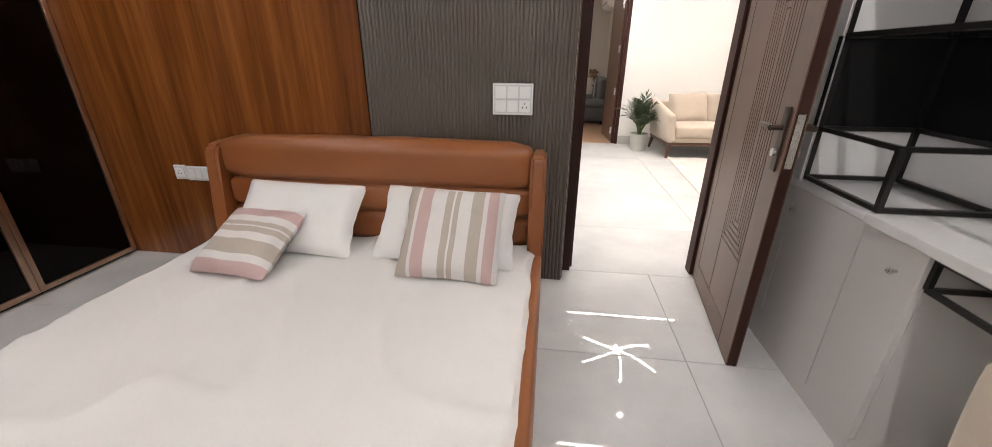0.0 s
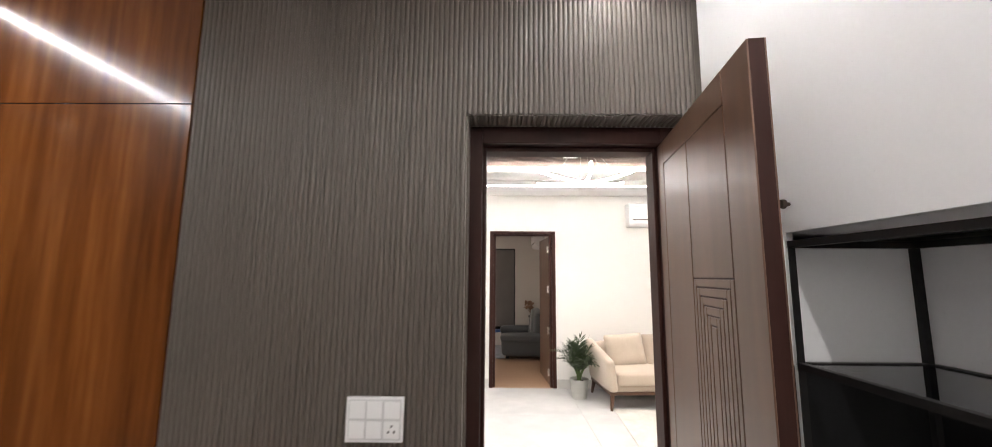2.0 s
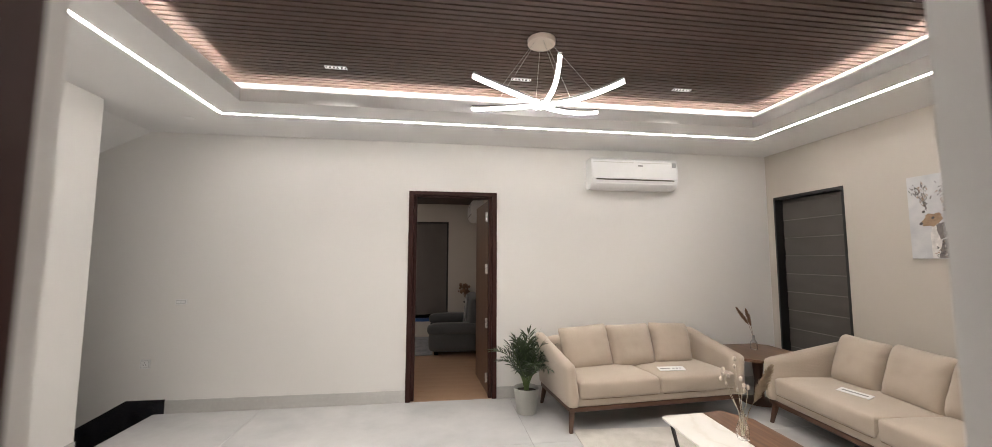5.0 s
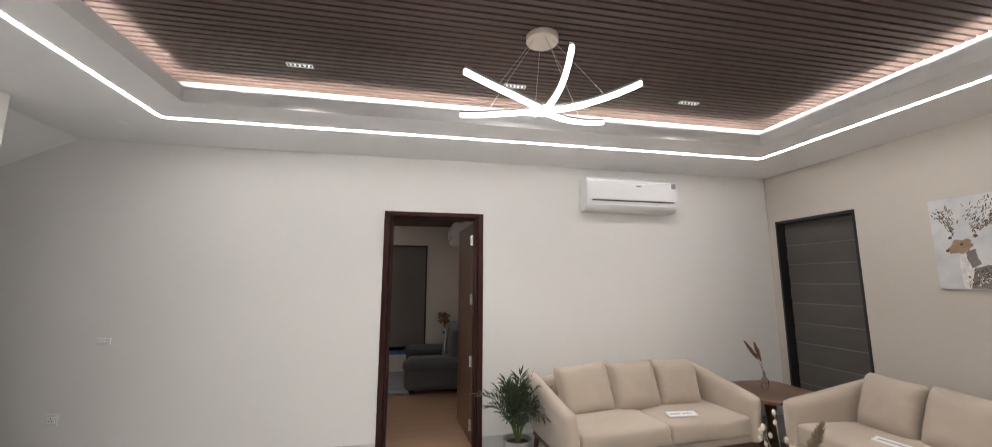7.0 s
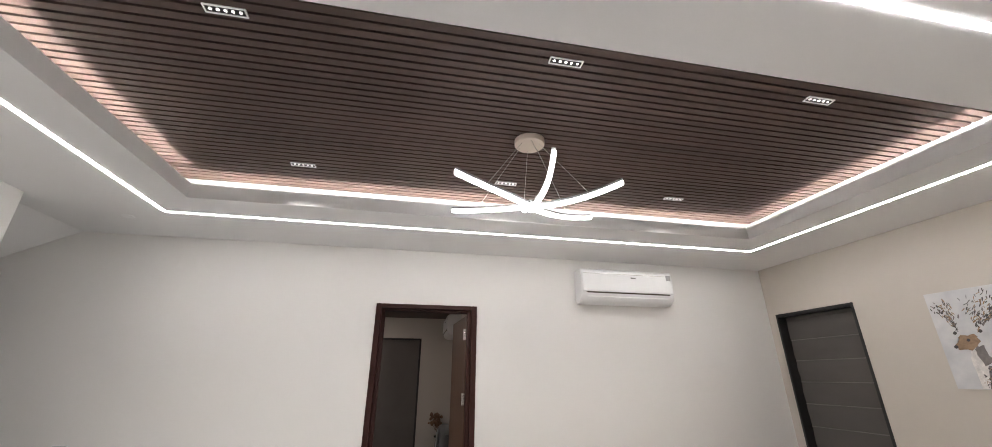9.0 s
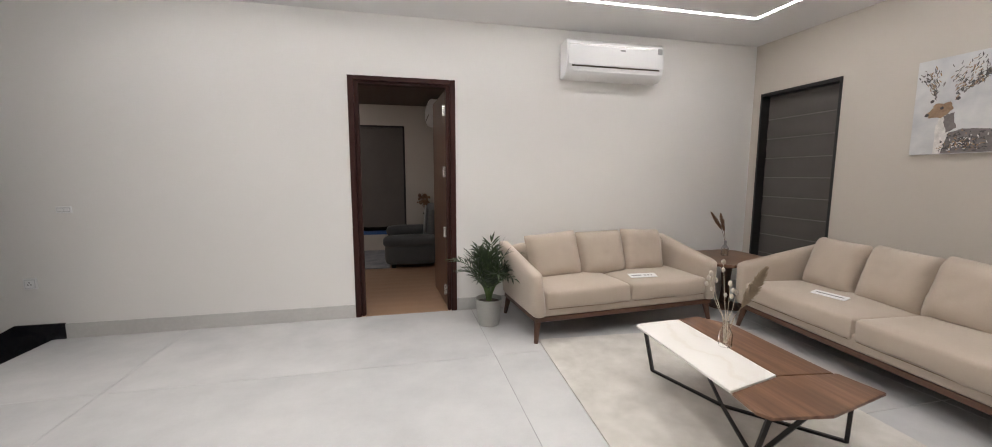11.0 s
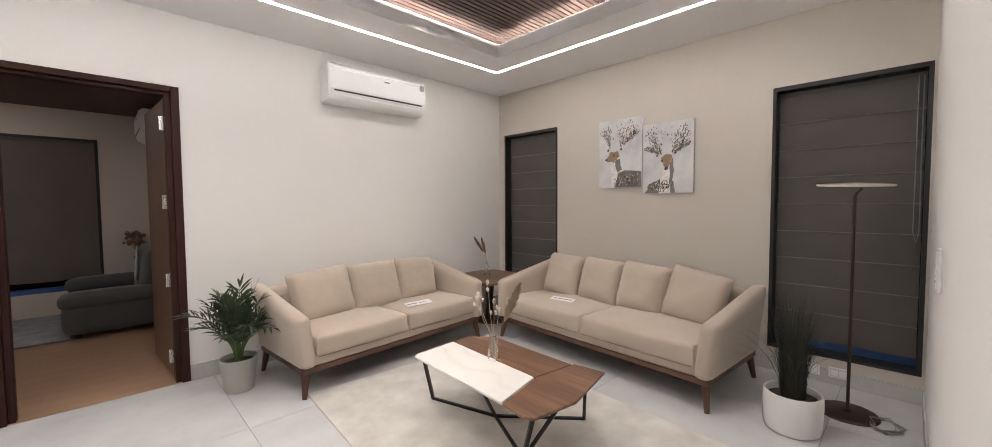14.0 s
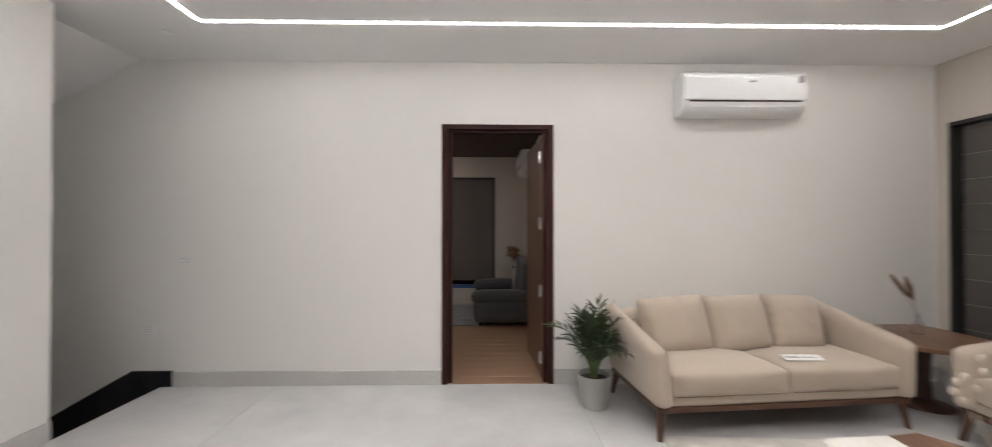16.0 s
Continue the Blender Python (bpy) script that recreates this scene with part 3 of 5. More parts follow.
part("headrail", boxes((-0.53, 0.53, -0.02, 0.02, RW[3] - 0.05, RW[3] - 0.032)), BLIND_R2, bl)

# ---------------------------------------------------------------- doors
def hinge(parent, x, y, z):
    part("hinge", boxes((x - 0.004, x + 0.022, y - 0.004, y + 0.004, z - 0.05, z + 0.05), bevel=0.001), CHROME, parent, "nickel butt hinge")


# frame of the second door, with a stepped architrave
fr = tagged(part("door_frame_2", boxes((D2_L, D2_L + 0.05, Y_FAR - 0.014, Y_FAR + 0.21, 0, D2_H), (D2_R - 0.05, D2_R, Y_FAR - 0.014, Y_FAR + 0.21, 0, D2_H), (D2_L + 0.05, D2_R - 0.05, Y_FAR - 0.014, Y_FAR + 0.21, D2_H - 0.04, D2_H), bevel=0.004), FRAMEWOOD), "dark brown wooden door frame", "", "", "structure")
part("door_stop", boxes((D2_L + 0.05, D2_L + 0.083, Y_FAR + 0.02, Y_FAR + 0.1, 0, D2_H - 0.06), (D2_R - 0.083, D2_R - 0.05, Y_FAR + 0.02, Y_FAR + 0.1, 0, D2_H - 0.06), (D2_L + 0.05, D2_R - 0.05, Y_FAR + 0.02, Y_FAR + 0.1, D2_H - 0.062, D2_H - 0.04), bevel=0.003), FRAMEWOOD, fr)
ang = math.degrees(math.atan2(0.70, -0.05))
leaf = tagged(part("door_2", boxes((0, 0.76, -0.038, 0, 0.008, 2.08), bevel=0.002), DOORWOOD, None, at=pose(1.052, Y_FAR + 0.125, 0, 0, 0, ang)), "open brown wooden door to the second room", "", "", "structure")
for z in (0.18, 0.75, 1.33, 1.9):
    hinge(fr, 1.03, Y_FAR + 0.112, z)

# frame of the bedroom door, set deep in the fluted wall
FY0, FY1 = 2.2, 2.34
JT = 0.058
fr = tagged(part("door_frame_1", boxes((D1_L + 0.003, D1_L + JT, FY0, FY1, 0, 2.125), (D1_R - 0.075, D1_R - 0.001, FY0, FY1, 0, 2.125), (D1_L + JT, D1_R - 0.075, FY0, FY1, 2.055, 2.125), bevel=0.004), FRAMEWOOD), "dark brown wooden door frame", "", "", "structure")
part("door_stop", boxes((D1_L + JT, D1_L + JT + 0.015, FY0 + 0.05, FY1 - 0.008, 0, 2.055), (D1_R - 0.09, D1_R - 0.075, FY0 + 0.05, FY1 - 0.008, 0, 2.055), (D1_L + JT + 0.015, D1_R - 0.09, FY0 + 0.05, FY1 - 0.008, 2.035, 2.055), bevel=0.003), FRAMEWOOD, fr)

# open bedroom door: local x runs from hinge to free edge, +y is the face seen from the bedroom
ang = math.degrees(math.atan2(1.445 - 2.222, 0.897 - 0.998))
LW, LH = 0.785, 2.045
leaf = tagged(part("door_1", boxes((0, LW, 0.0, 0.034, 0.008, LH), bevel=0.001), FRAMEWOOD, None, at=pose(1.0, 2.222, 0, 0, 0, ang)), "open brown veneered door with routed lines", "", "", "structure")


def raised(rows, name="panel", y0=-0.004, y1=0.0005, parent=leaf):
    for r in rows:
        part(name, boxes((r[0], r[1], y0, y1, r[2], r[3]), bevel=0.0015), DOORWOOD, parent)


def ring(x0, x1, z0, z1, w, h):
    return [(x0, x0 + w, z0, z1), (x1 - w, x1, z0, z1), (x0 + w, x1 - w, z1 - h, z1), (x0 + w, x1 - w, z0, z0 + h)]


g = 0.005
PX0, PX1 = 0.35, 0.64   # routed field between the hinge-side strip and the lock stile
raised([(0, 0.08, 0.008, LH), (PX1 + g / 2, LW, 0.008, LH), (0.08, PX1 - g / 2, LH - 0.09, LH), (0.08, PX1 - g / 2, 0.008, 0.12)], "stile")
raised([(0.08 + g, PX0 - g / 2, 0.12 + g, LH - 0.09 - g)], "panel")
raised([(PX0 + g / 2, PX1 - g / 2, 1.51, LH - 0.09 - g), (PX0 + g / 2, PX1 - g / 2, 0.12 + g, 0.42)], "panel")
x0, x1, z0, z1 = PX0 + g / 2, PX1 - g / 2, 0.42 + g, 1.51 - g
for i in range(5):
    for r in ring(x0, x1, z0, z1, 0.02, 0.021):
        raised([r], "moulding")
    x0, x1, z0, z1 = x0 + 0.02 + g, x1 - 0.02 - g, z0 + 0.026, z1 - 0.026
raised([(x0, x1, z0, z1)], "panel")
raised([(0, LW, 0.008, LH)], "back_panel", 0.0345, 0.038)
for side, y in ((-1, -0.004), (1, 0.038)):
    y_in, y_out = (y, y - 0.008) if side < 0 else (y, y + 0.008)
    plate = part("handle_plate", boxes((LW - 0.075, LW - 0.03, min(y_in, y_out), max(y_in, y_out), 0.84, 1.06), bevel=0.002), BRONZE, leaf, "bronze lock plate")
    bm = bmesh.new()
    yy = y + side * 0.045
    tube(bm, [(LW - 0.052, y, 0.99), (LW - 0.052, yy, 0.99)], 0.01, 12)
    tube(bm, [(LW - 0.045, yy, 0.99), (LW - 0.09, yy, 0.992), (LW - 0.165, yy - side * 0.006, 0.988)], [0.01, 0.009, 0.007], 12)
    part("lever", bm, BRONZE, plate, "bronze door lever", smooth=True)
    bm = bmesh.new()
    tube(bm, [(LW - 0.052, y, 0.905), (LW - 0.052, y + side * 0.022, 0.905)], 0.014, 12)
    part("lock_knob", bm, CHROME, plate, smooth=True)
part("latch_plate", boxes((LW - 0.0005, LW + 0.002, 0.006, 0.028, 0.86, 1.04)), CHROME, leaf, "nickel latch plate")

# ---------------------------------------------------------------- hall furniture
def sofa(at, length, depth, cushions, label, rest=0.595):
    s = thing("sofa", at, label, "sofa", "sofas round the coffee table")
    L, D = length / 2, depth / 2
    part("base_frame", boxes((-L + 0.05, L - 0.05, -D + 0.022, D - 0.03, 0.166, 0.203), bevel=0.006), WALNUT_X, s, "walnut base rail")
    for sx in (-1, 1):
        for sy in (-1, 1):
            bm = bmesh.new()
            x, y = sx * (L - 0.085), sy * (D - 0.06)
            tube(bm, [(x, y, 0.172), (x + sx * 0.025, y + sy * 0.03, 0.0)], [0.028, 0.016], 12)
            part("leg", bm, WALNUT_LEG, s, "tapered walnut leg", smooth=True)
    bm = soft(length - 0.14, depth - 0.05, 0.12, 0.025, 10, 0.004)
    part("seat_base", bm, SOFA, s, smooth=True, at=pose(0, 0, 0.198))
    bm = soft(length - 0.1, 0.15, 0.47, 0.06, 12, 0.012, 3)
    for v in bm.verts:
        v.co.y += 0.1 * v.co.z
    part("backrest", bm, SOFA, s, smooth=True, at=pose(0, D - 0.15, 0.2))
    for sx in (-1, 1):
        bm = soft(0.115, depth, 0.5, 0.05, 12, 0.008, 5 + sx)
        for v in bm.verts:
            k = (v.co.y + D) / depth
            top = 0.355 + 0.155 * max(0.0, min(1.0, k)) ** 1.1
            v.co.z *= top / 0.5
            v.co.x += sx * 0.05 * max(0.0, v.co.z / 0.5) ** 1.5
            v.co.y -= 0.05 * (1 - k) * (0.25 - v.co.z)
        part("armrest", bm, SOFA, s, smooth=True, at=pose(sx * (L - 0.085), 0, 0.2))
    wid = (length - 0.26) / 2
    for sx in (-1, 1):
        bm = soft(wid - 0.004, depth - 0.17, 0.16, 0.034, 14, 0.016, 9 + sx, 0.006)
        c = part("seat_cushion", bm, SOFA, s, smooth=True, at=pose(sx * wid / 2, -0.082, 0.256))
        bm = bmesh.new()
        yf = -(depth - 0.17) / 2 - 0.001
        tube(bm, [(-wid / 2 + 0.03, yf + 0.01, 0.012), (0, yf + 0.008, 0.011), (wid / 2 - 0.03, yf + 0.01, 0.012)], 0.003, 6)
        part("piping", bm, PIPING, c)
    n = len(cushions)
    for i, (x, w, turn) in enumerate(cushions):
        bm = pillow(w - 0.02, 0.43, 0.22, i * 3.1 + length, 20, 0.035, 0.4)
        part("back_cushion", bm, SOFA, s, smooth=True, at=pose(x, D - 0.28, rest, -17, turn, 0))
    return s


sofa(pose(2.438, 5.86, 0, 0, 0, 4.5), 1.80, 0.80, [(-0.47, 0.53, -4), (0.01, 0.5, -1), (0.46, 0.46, 3)], "beige fabric two-seat sofa with three loose back cushions", 0.577)
sofa(pose(3.80, 4.41, 0, 0, 0, -94.5), 2.06, 0.86, [(-0.64, 0.44, 2), (-0.2, 0.45, 3), (0.22, 0.46, 4), (0.65, 0.47, 9)], "long beige fabric sofa with four back cushions under the paintings", 0.582)


def sign_card(at, bars, label):
    c = thing("sign_card", at, label, "sign")
    part("card", boxes((-0.1, 0.1, -0.028, 0.028, 0, 0.003)), CARD, c)
    for i, (a, b) in enumerate(bars):
        part("print_bar", boxes((a, b, -0.006, 0.006, 0.0032, 0.0036)), INK, c)


sign_card(pose(2.66, 5.62, 0.437, 14, 0, -3) @ Matrix.Scale(1.25, 4), [(-0.085, -0.01), (0.005, 0.025), (0.035, 0.05), (0.06, 0.07)], "small white printed card lying on the sofa seat")
sign_card(pose(3.65, 4.8, 0.437, 14, 0, -84) @ Matrix.Scale(1.15, 4), [(-0.08, 0.08)], "small white printed card lying on the long sofa")

# rug
rug = tagged(part("rug", soft(1.5, 2.24, 0.012, 0.005, 16, 0.0), RUG, None, at=pose(2.345, 4.31, 0.0005, 0, 0, -3.5)), "beige mottled woollen rug under the coffee table", "rug")

# coffee table
TT = 0.38
ct = thing("coffee_table", pose(0, 0, 0.0), "low coffee table of white marble and walnut on black steel", "table")
part("marble_top", prism(bmesh.new(), [(1.995, 3.93), (2.312, 4.003), (2.356, 4.745), (2.06, 4.728), (2.03, 4.70)], TT - 0.011, TT, 0.0015), MARBLE, ct, "white veined marble slab")
part("walnut_top", prism(bmesh.new(), [(2.319, 4.003), (2.595, 3.965), (2.625, 4.60), (2.51, 4.77), (2.363, 4.748)], TT - 0.015, TT - 0.002, 0.0015), WALNUT, ct, "walnut veneered top")
part("walnut_front", prism(bmesh.new(), [(1.997, 3.921), (1.975, 3.78), (2.0, 3.735), (2.25, 3.695), (2.635, 3.775), (2.61, 3.957), (2.314, 3.995)], TT - 0.015, TT - 0.002, 0.0015), WALNUT, ct, "walnut veneered front piece")
RT = 0.0135
for a, b in (((2.10, 4.72, TT - 0.02), (2.225, 4.80, RT + 0.007)), ((2.565, 3.85, TT - 0.022), (2.71, 3.955, RT + 0.007)), ((2.06, 3.79, TT - 0.022), (2.17, 3.955, RT + 0.007)), ((2.5, 4.72, TT - 0.022), (2.62, 4.82, RT + 0.007)), ((2.2, 3.75, TT - 0.022), (2.17, 3.955, RT + 0.007))):
    part("leg", beam(bmesh.new(), a, b, 0.018), BLACK, ct)
for a, b in (((2.225, 4.80), (2.36, 4.35)), ((2.36, 4.35), (2.17, 3.955)), ((2.36, 4.35), (2.71, 3.955)), ((2.36, 4.35), (2.62, 4.82))):
    part("stretcher", beam(bmesh.new(), (*a, RT + 0.007), (*b, RT + 0.007), 0.016, 0.014), BLACK, ct)


def plume(bm, base, tip, r, n, seed):
    rnd = random.Random(seed)
    base, tip = Vector(base), Vector(tip)
    d = tip - base
    for i in range(n):
        k = rnd.random()
        p = base + d * k
        rr = r * math.sin(math.pi * min(1, 0.12 + k * 0.85)) ** 0.7
        out = Vector((rnd.uniform(-1, 1), rnd.uniform(-1, 1), rnd.uniform(-0.3, 0.3))).normalized() * rr + d.normalized() * r * 1.2
        q = p + out * rnd.uniform(0.6, 1.1)
        s = out.cross(Vector((rnd.random(), rnd.random(), rnd.random()))).normalized() * 0.0022
        vs = [bm.verts.new(v) for v in (p - s, p + s, q + s * 0.5, q - s * 0.5)]
        bm.faces.new(vs)
    return bm


def bottle(parent, prof, label):
    ob = part("bottle", lathe(bmesh.new(), prof, 24), CLEAR, parent, label, smooth=True)
    ob.visible_shadow = False
    return ob


va = thing("glass_vase", pose(2.33, 4.33, TT - 0.0015), "small clear glass vase with dried stems and a pampas plume", "vase")
bottle(va, [(0.030, 0.0), (0.034, 0.004), (0.034, 0.07), (0.02, 0.105), (0.014, 0.115), (0.014, 0.14), (0.018, 0.145), (0.0165, 0.146), (0.0115, 0.14), (0.0115, 0.115), (0.017, 0.102), (0.03, 0.068), (0.03, 0.008), (0.001, 0.007)], "clear glass bottle")
for i, (dx, dy, h) in enumerate(((-0.09, 0.03, 0.4), (-0.03, -0.04, 0.36), (0.02, 0.07, 0.45), (-0.05, 0.09, 0.36), (0.04, -0.01, 0.3))):
    bm = bmesh.new()
    tube(bm, [(0.004 * i - 0.008, 0, 0.02), (dx * 0.2, dy * 0.2, 0.16), (dx * 0.6, dy * 0.6, h * 0.65), (dx, dy, h)], [0.0022, 0.002, 0.0018, 0.0014], 5)
    part("dried_stem", bm, DRIED, va)
    bm = bmesh.new()
    for k in range(2 + i % 2):
        bm = bmesh.new()
        c = Vector((dx * (1 - 0.09 * k), dy * (1 - 0.09 * k), h * (1 - 0.09 * k))) + Vector((0.02 * math.sin(k * 2 + i), 0.02 * math.cos(k * 2 + i), 0)) * (k > 0)
        bmesh.ops.create_icosphere(bm, subdivisions=2, radius=0.014 - 0.0015 * k, matrix=Matrix.Translation(c) @ Matrix.Diagonal((0.8, 0.8, 1.15, 1)))
        part("seed_head", bm, SEED, va, "off-white dried seed head", smooth=True)
bm = bmesh.new()
tube(bm, [(0.005, 0, 0.02), (0.03, -0.015, 0.16), (0.06, -0.04, 0.24)], 0.0018, 5)
plume(bm, (0.055, -0.035, 0.22), (0.12, -0.09, 0.42), 0.03, 900, 4)
part("pampas_plume", bm, PAMPAS, va, "grey-beige pampas plume")

# side table in the corner
sd = thing("side_table", pose(3.78, 5.9, 0), "dark walnut side table in the corner between sofas", "table")
c = 0.1
part("tabletop", prism(bmesh.new(), [(-0.36 + c, -0.36), (0.36 - c, -0.36), (0.36, -0.36 + c), (0.36, 0.36 - c), (0.36 - c, 0.36), (-0.36 + c, 0.36), (-0.36, 0.36 - c), (-0.36, -0.36 + c)], 0.475, 0.5, 0.003), WALNUT, sd)
part("pedestal", lathe(bmesh.new(), [(0.17, 0), (0.165, 0.012), (0.05, 0.05), (0.035, 0.2), (0.05, 0.38), (0.1, 0.475)], 24), WALNUT_LEG, sd, smooth=True)
vb = thing("glass_vase", pose(3.8, 5.96, 0.5), "dark-necked glass bottle with brown plumes", "vase")
bottle(vb, [(0.028, 0.0), (0.032, 0.004), (0.032, 0.075), (0.012, 0.105), (0.0105, 0.105), (0.028, 0.073), (0.028, 0.008), (0.001, 0.007)], "clear glass bottle")
part("neck", lathe(bmesh.new(), [(0.034, 0.08), (0.012, 0.11), (0.012, 0.15), (0.009, 0.15), (0.009, 0.1)], 20), PLASTIC_GREY, vb, "dark glass neck", smooth=True)
for dx, dy, h in ((-0.09, 0.03, 0.42), (-0.03, 0.02, 0.4)):
    bm = bmesh.new()
    tube(bm, [(0, 0, 0.03), (dx * 0.1, dy * 0.1, 0.16), (dx * 0.5, dy * 0.5, h - 0.14)], 0.002, 5)
    plume(bm, (dx * 0.45, dy * 0.45, h - 0.16), (dx * 1.5, dy * 1.5, h), 0.022, 500, int(h * 100))
    part("brown_plume", bm, PAMPAS_DARK, vb)


# areca palm
def frond(parent, az, lean, length, seed):
    """An arching stem with two ranks of long narrow leaflets held in a V."""
    rnd = random.Random(seed)
    bm = bmesh.new()
    pts = []
    out = Vector((math.cos(az), math.sin(az), 0))
    for k in range(11):
        s = k / 10
        pts.append(out * (0.018 + lean * length * s ** 1.8) + Vector((0, 0, 0.2 + length * (s - 0.55 * lean * s ** 3))))
    tube(bm, pts, [0.0058 * (1 - 0.82 * k / 10) for k in range(11)], 5)
    st = part("frond_stem", bm, STEM, parent)
    bm = bmesh.new()
    pairs = 12
    for k in range(pairs + 1):
        s = 0.4 + 0.6 * k / pairs
        i = min(int(s * 10), 9)
        p = pts[i].lerp(pts[i + 1], s * 10 - i)
        d = (pts[i + 1] - pts[i]).normalized()
        side = d.cross(Vector((0, 0, 1))).normalized()
        up = side.cross(d)
        for sg in (-1, 1):
            ln = (0.07 + 0.095 * math.sin(math.pi * min(1, (s - 0.3) * 1.2))) * rnd.uniform(0.85, 1.12)
            way = (side * sg * rnd.uniform(0.55, 0.85) + d * rnd.uniform(0.6, 0.95) + up * rnd.uniform(0.1, 0.4)).normalized()
            if k == pairs:
                way = (d + side * sg * 0.16).normalized()
            flat = way.cross(up).normalized()
            droop = Vector((0, 0, -0.045 * rnd.uniform(0.3, 1.4) * ln / 0.15))
            rows = []
            for u, wd_ in ((0.0, 0.002), (0.3, 0.0075), (0.65, 0.0065)):
                c0 = p + way * ln * u + droop * u * u
                rows.append([bm.verts.new(c0 - flat * wd_), bm.verts.new(c0 - up * 0.0018), bm.verts.new(c0 + flat * wd_)])
            tip = bm.verts.new(p + way * ln + droop)
            for ra, rb in zip(rows, rows[1:]):
                bm.faces.new((ra[0], ra[1], rb[1], rb[0]))
                bm.faces.new((ra[1], ra[2], rb[2], rb[1]))
            bm.faces.new((rows[-1][0], rows[-1][1], tip))
            bm.faces.new((rows[-1][1], rows[-1][2], tip))
    part("leaf", bm, LEAF, st)


pl = thing("palm_plant", pose(1.36, 5.92, 0), "green areca palm in a pale grey pot beside the sofa", "plant")
part("pot", lathe(bmesh.new(), [(0.085, 0), (0.09, 0.004), (0.118, 0.225), (0.121, 0.232), (0.116, 0.236), (0.108, 0.232), (0.1, 0.19), (0.001, 0.19)], 40), POT_GREY, pl, "pale grey tapered pot", smooth=True)
part("soil", lathe(bmesh.new(), [(0.104, 0.185), (0.104, 0.2), (0.05, 0.21), (0.001, 0.212)], 24), SOIL, pl)
rnd = random.Random(5)
for i in range(27):
    lean = rnd.uniform(0.1, 0.66)
    frond(pl, i * 2.399 + rnd.uniform(-0.3, 0.3), lean, rnd.uniform(0.36, 0.6) * (1 - 0.15 * lean), i)

# white pot with dark grass
wp = thing("grass_plant", pose(3.485, 3.075, 0), "dark ornamental grass in a white ribbed pot", "plant")
bm = bmesh.new()
prof = [(0.115, 0), (0.13, 0.01), (0.138, 0.05), (0.142, 0.15), (0.141, 0.215), (0.136, 0.225), (0.127, 0.22), (0.12, 0.17), (0.001, 0.17)]
lathe(bm, prof, 96)
for v in bm.verts:
    if 0.02 < v.co.z < 0.19 and v.co.xy.length > 0.125:
        a = math.atan2(v.co.y, v.co.x)
        v.co.xy *= 1 + 0.006 * math.cos(48 * a)
part("pot", bm, POT_WHITE, wp, "white ribbed ceramic pot", smooth=True)
part("soil", lathe(bmesh.new(), [(0.122, 0.165), (0.122, 0.185), (0.001, 0.195)], 24), SOIL, wp)
bm = bmesh.new()
rnd = random.Random(8)
for i in range(620):
    a, r = rnd.uniform(0, 6.283), 0.06 * math.sqrt(rnd.random())
    h = rnd.uniform(0.36, 0.74)
    lean = rnd.uniform(0.02, 0.12) * (2.3 if rnd.random() < 0.1 else 0.75)
    a2 = a + rnd.uniform(-0.8, 0.8)
    p0 = Vector((r * math.cos(a), r * math.sin(a), 0.18))
    side = Vector((-math.sin(a2), math.cos(a2), 0)) * rnd.uniform(0.0013, 0.003)
    prev = None
    for k in range(5):
        s = k / 4
        p = p0 + Vector((math.cos(a2), math.sin(a2), 0)) * lean * s ** 2 * 1.4 + Vector((0, 0, h * (s - min(0.45, 0.1 + lean) * s * s)))
        w = side * (1 - s * 0.85)
        cur = (bm.verts.new(p - w), bm.verts.new(p + w))
        if prev:
            bm.faces.new((prev[0], prev[1], cur[1], cur[0]))
        prev = cur
tagged(part("grass_tuft", bm, GRASS, wp), kind="stuff")

# floor lamp
fl = thing("floor_lamp", pose(3.93, 2.87, 0), "bronze floor lamp with a flat round head", "lamp")
part("base", lathe(bmesh.new(), [(0.15, 0), (0.152, 0.006), (0.145, 0.014), (0.02, 0.017), (0.02, 0.03)], 40), BRONZE, fl, smooth=True)
part("pole", tube(bmesh.new(), [(0, 0, 0.02), (0, 0, 1.33), (-0.01, -0.01, 1.352), (-0.05, -0.03, 1.366), (-0.05, -0.03, 1.385)], 0.009, 12), BRONZE, fl, smooth=True)
head = part("head", lathe(bmesh.new(), [(0.05, 0.0), (0.175, 0.004), (0.18, 0.008), (0.178, 0.016), (0.03, 0.024), (0.001, 0.024)], 48), GOLD, fl, "flat champagne disc head", smooth=True, at=pose(-0.03, 0.0, 1.383, 2, -3, 0))
bm = bmesh.new()
rnd = random.Random(3)
pts = [Vector((0.1, -0.06, 0.004))]
for i in range(40):
    pts.append(Vector((-0.05 + 0.12 * math.cos(i * 0.8) * rnd.uniform(0.5, 1), -0.17 + 0.09 * math.sin(i * 0.8) * rnd.uniform(0.4, 1), 0.004 + 0.012 * rnd.random())))
tube(bm, pts, 0.003, 6)
part("cable", bm, PLASTIC_GREY, fl, "coiled grey cable on the floor")

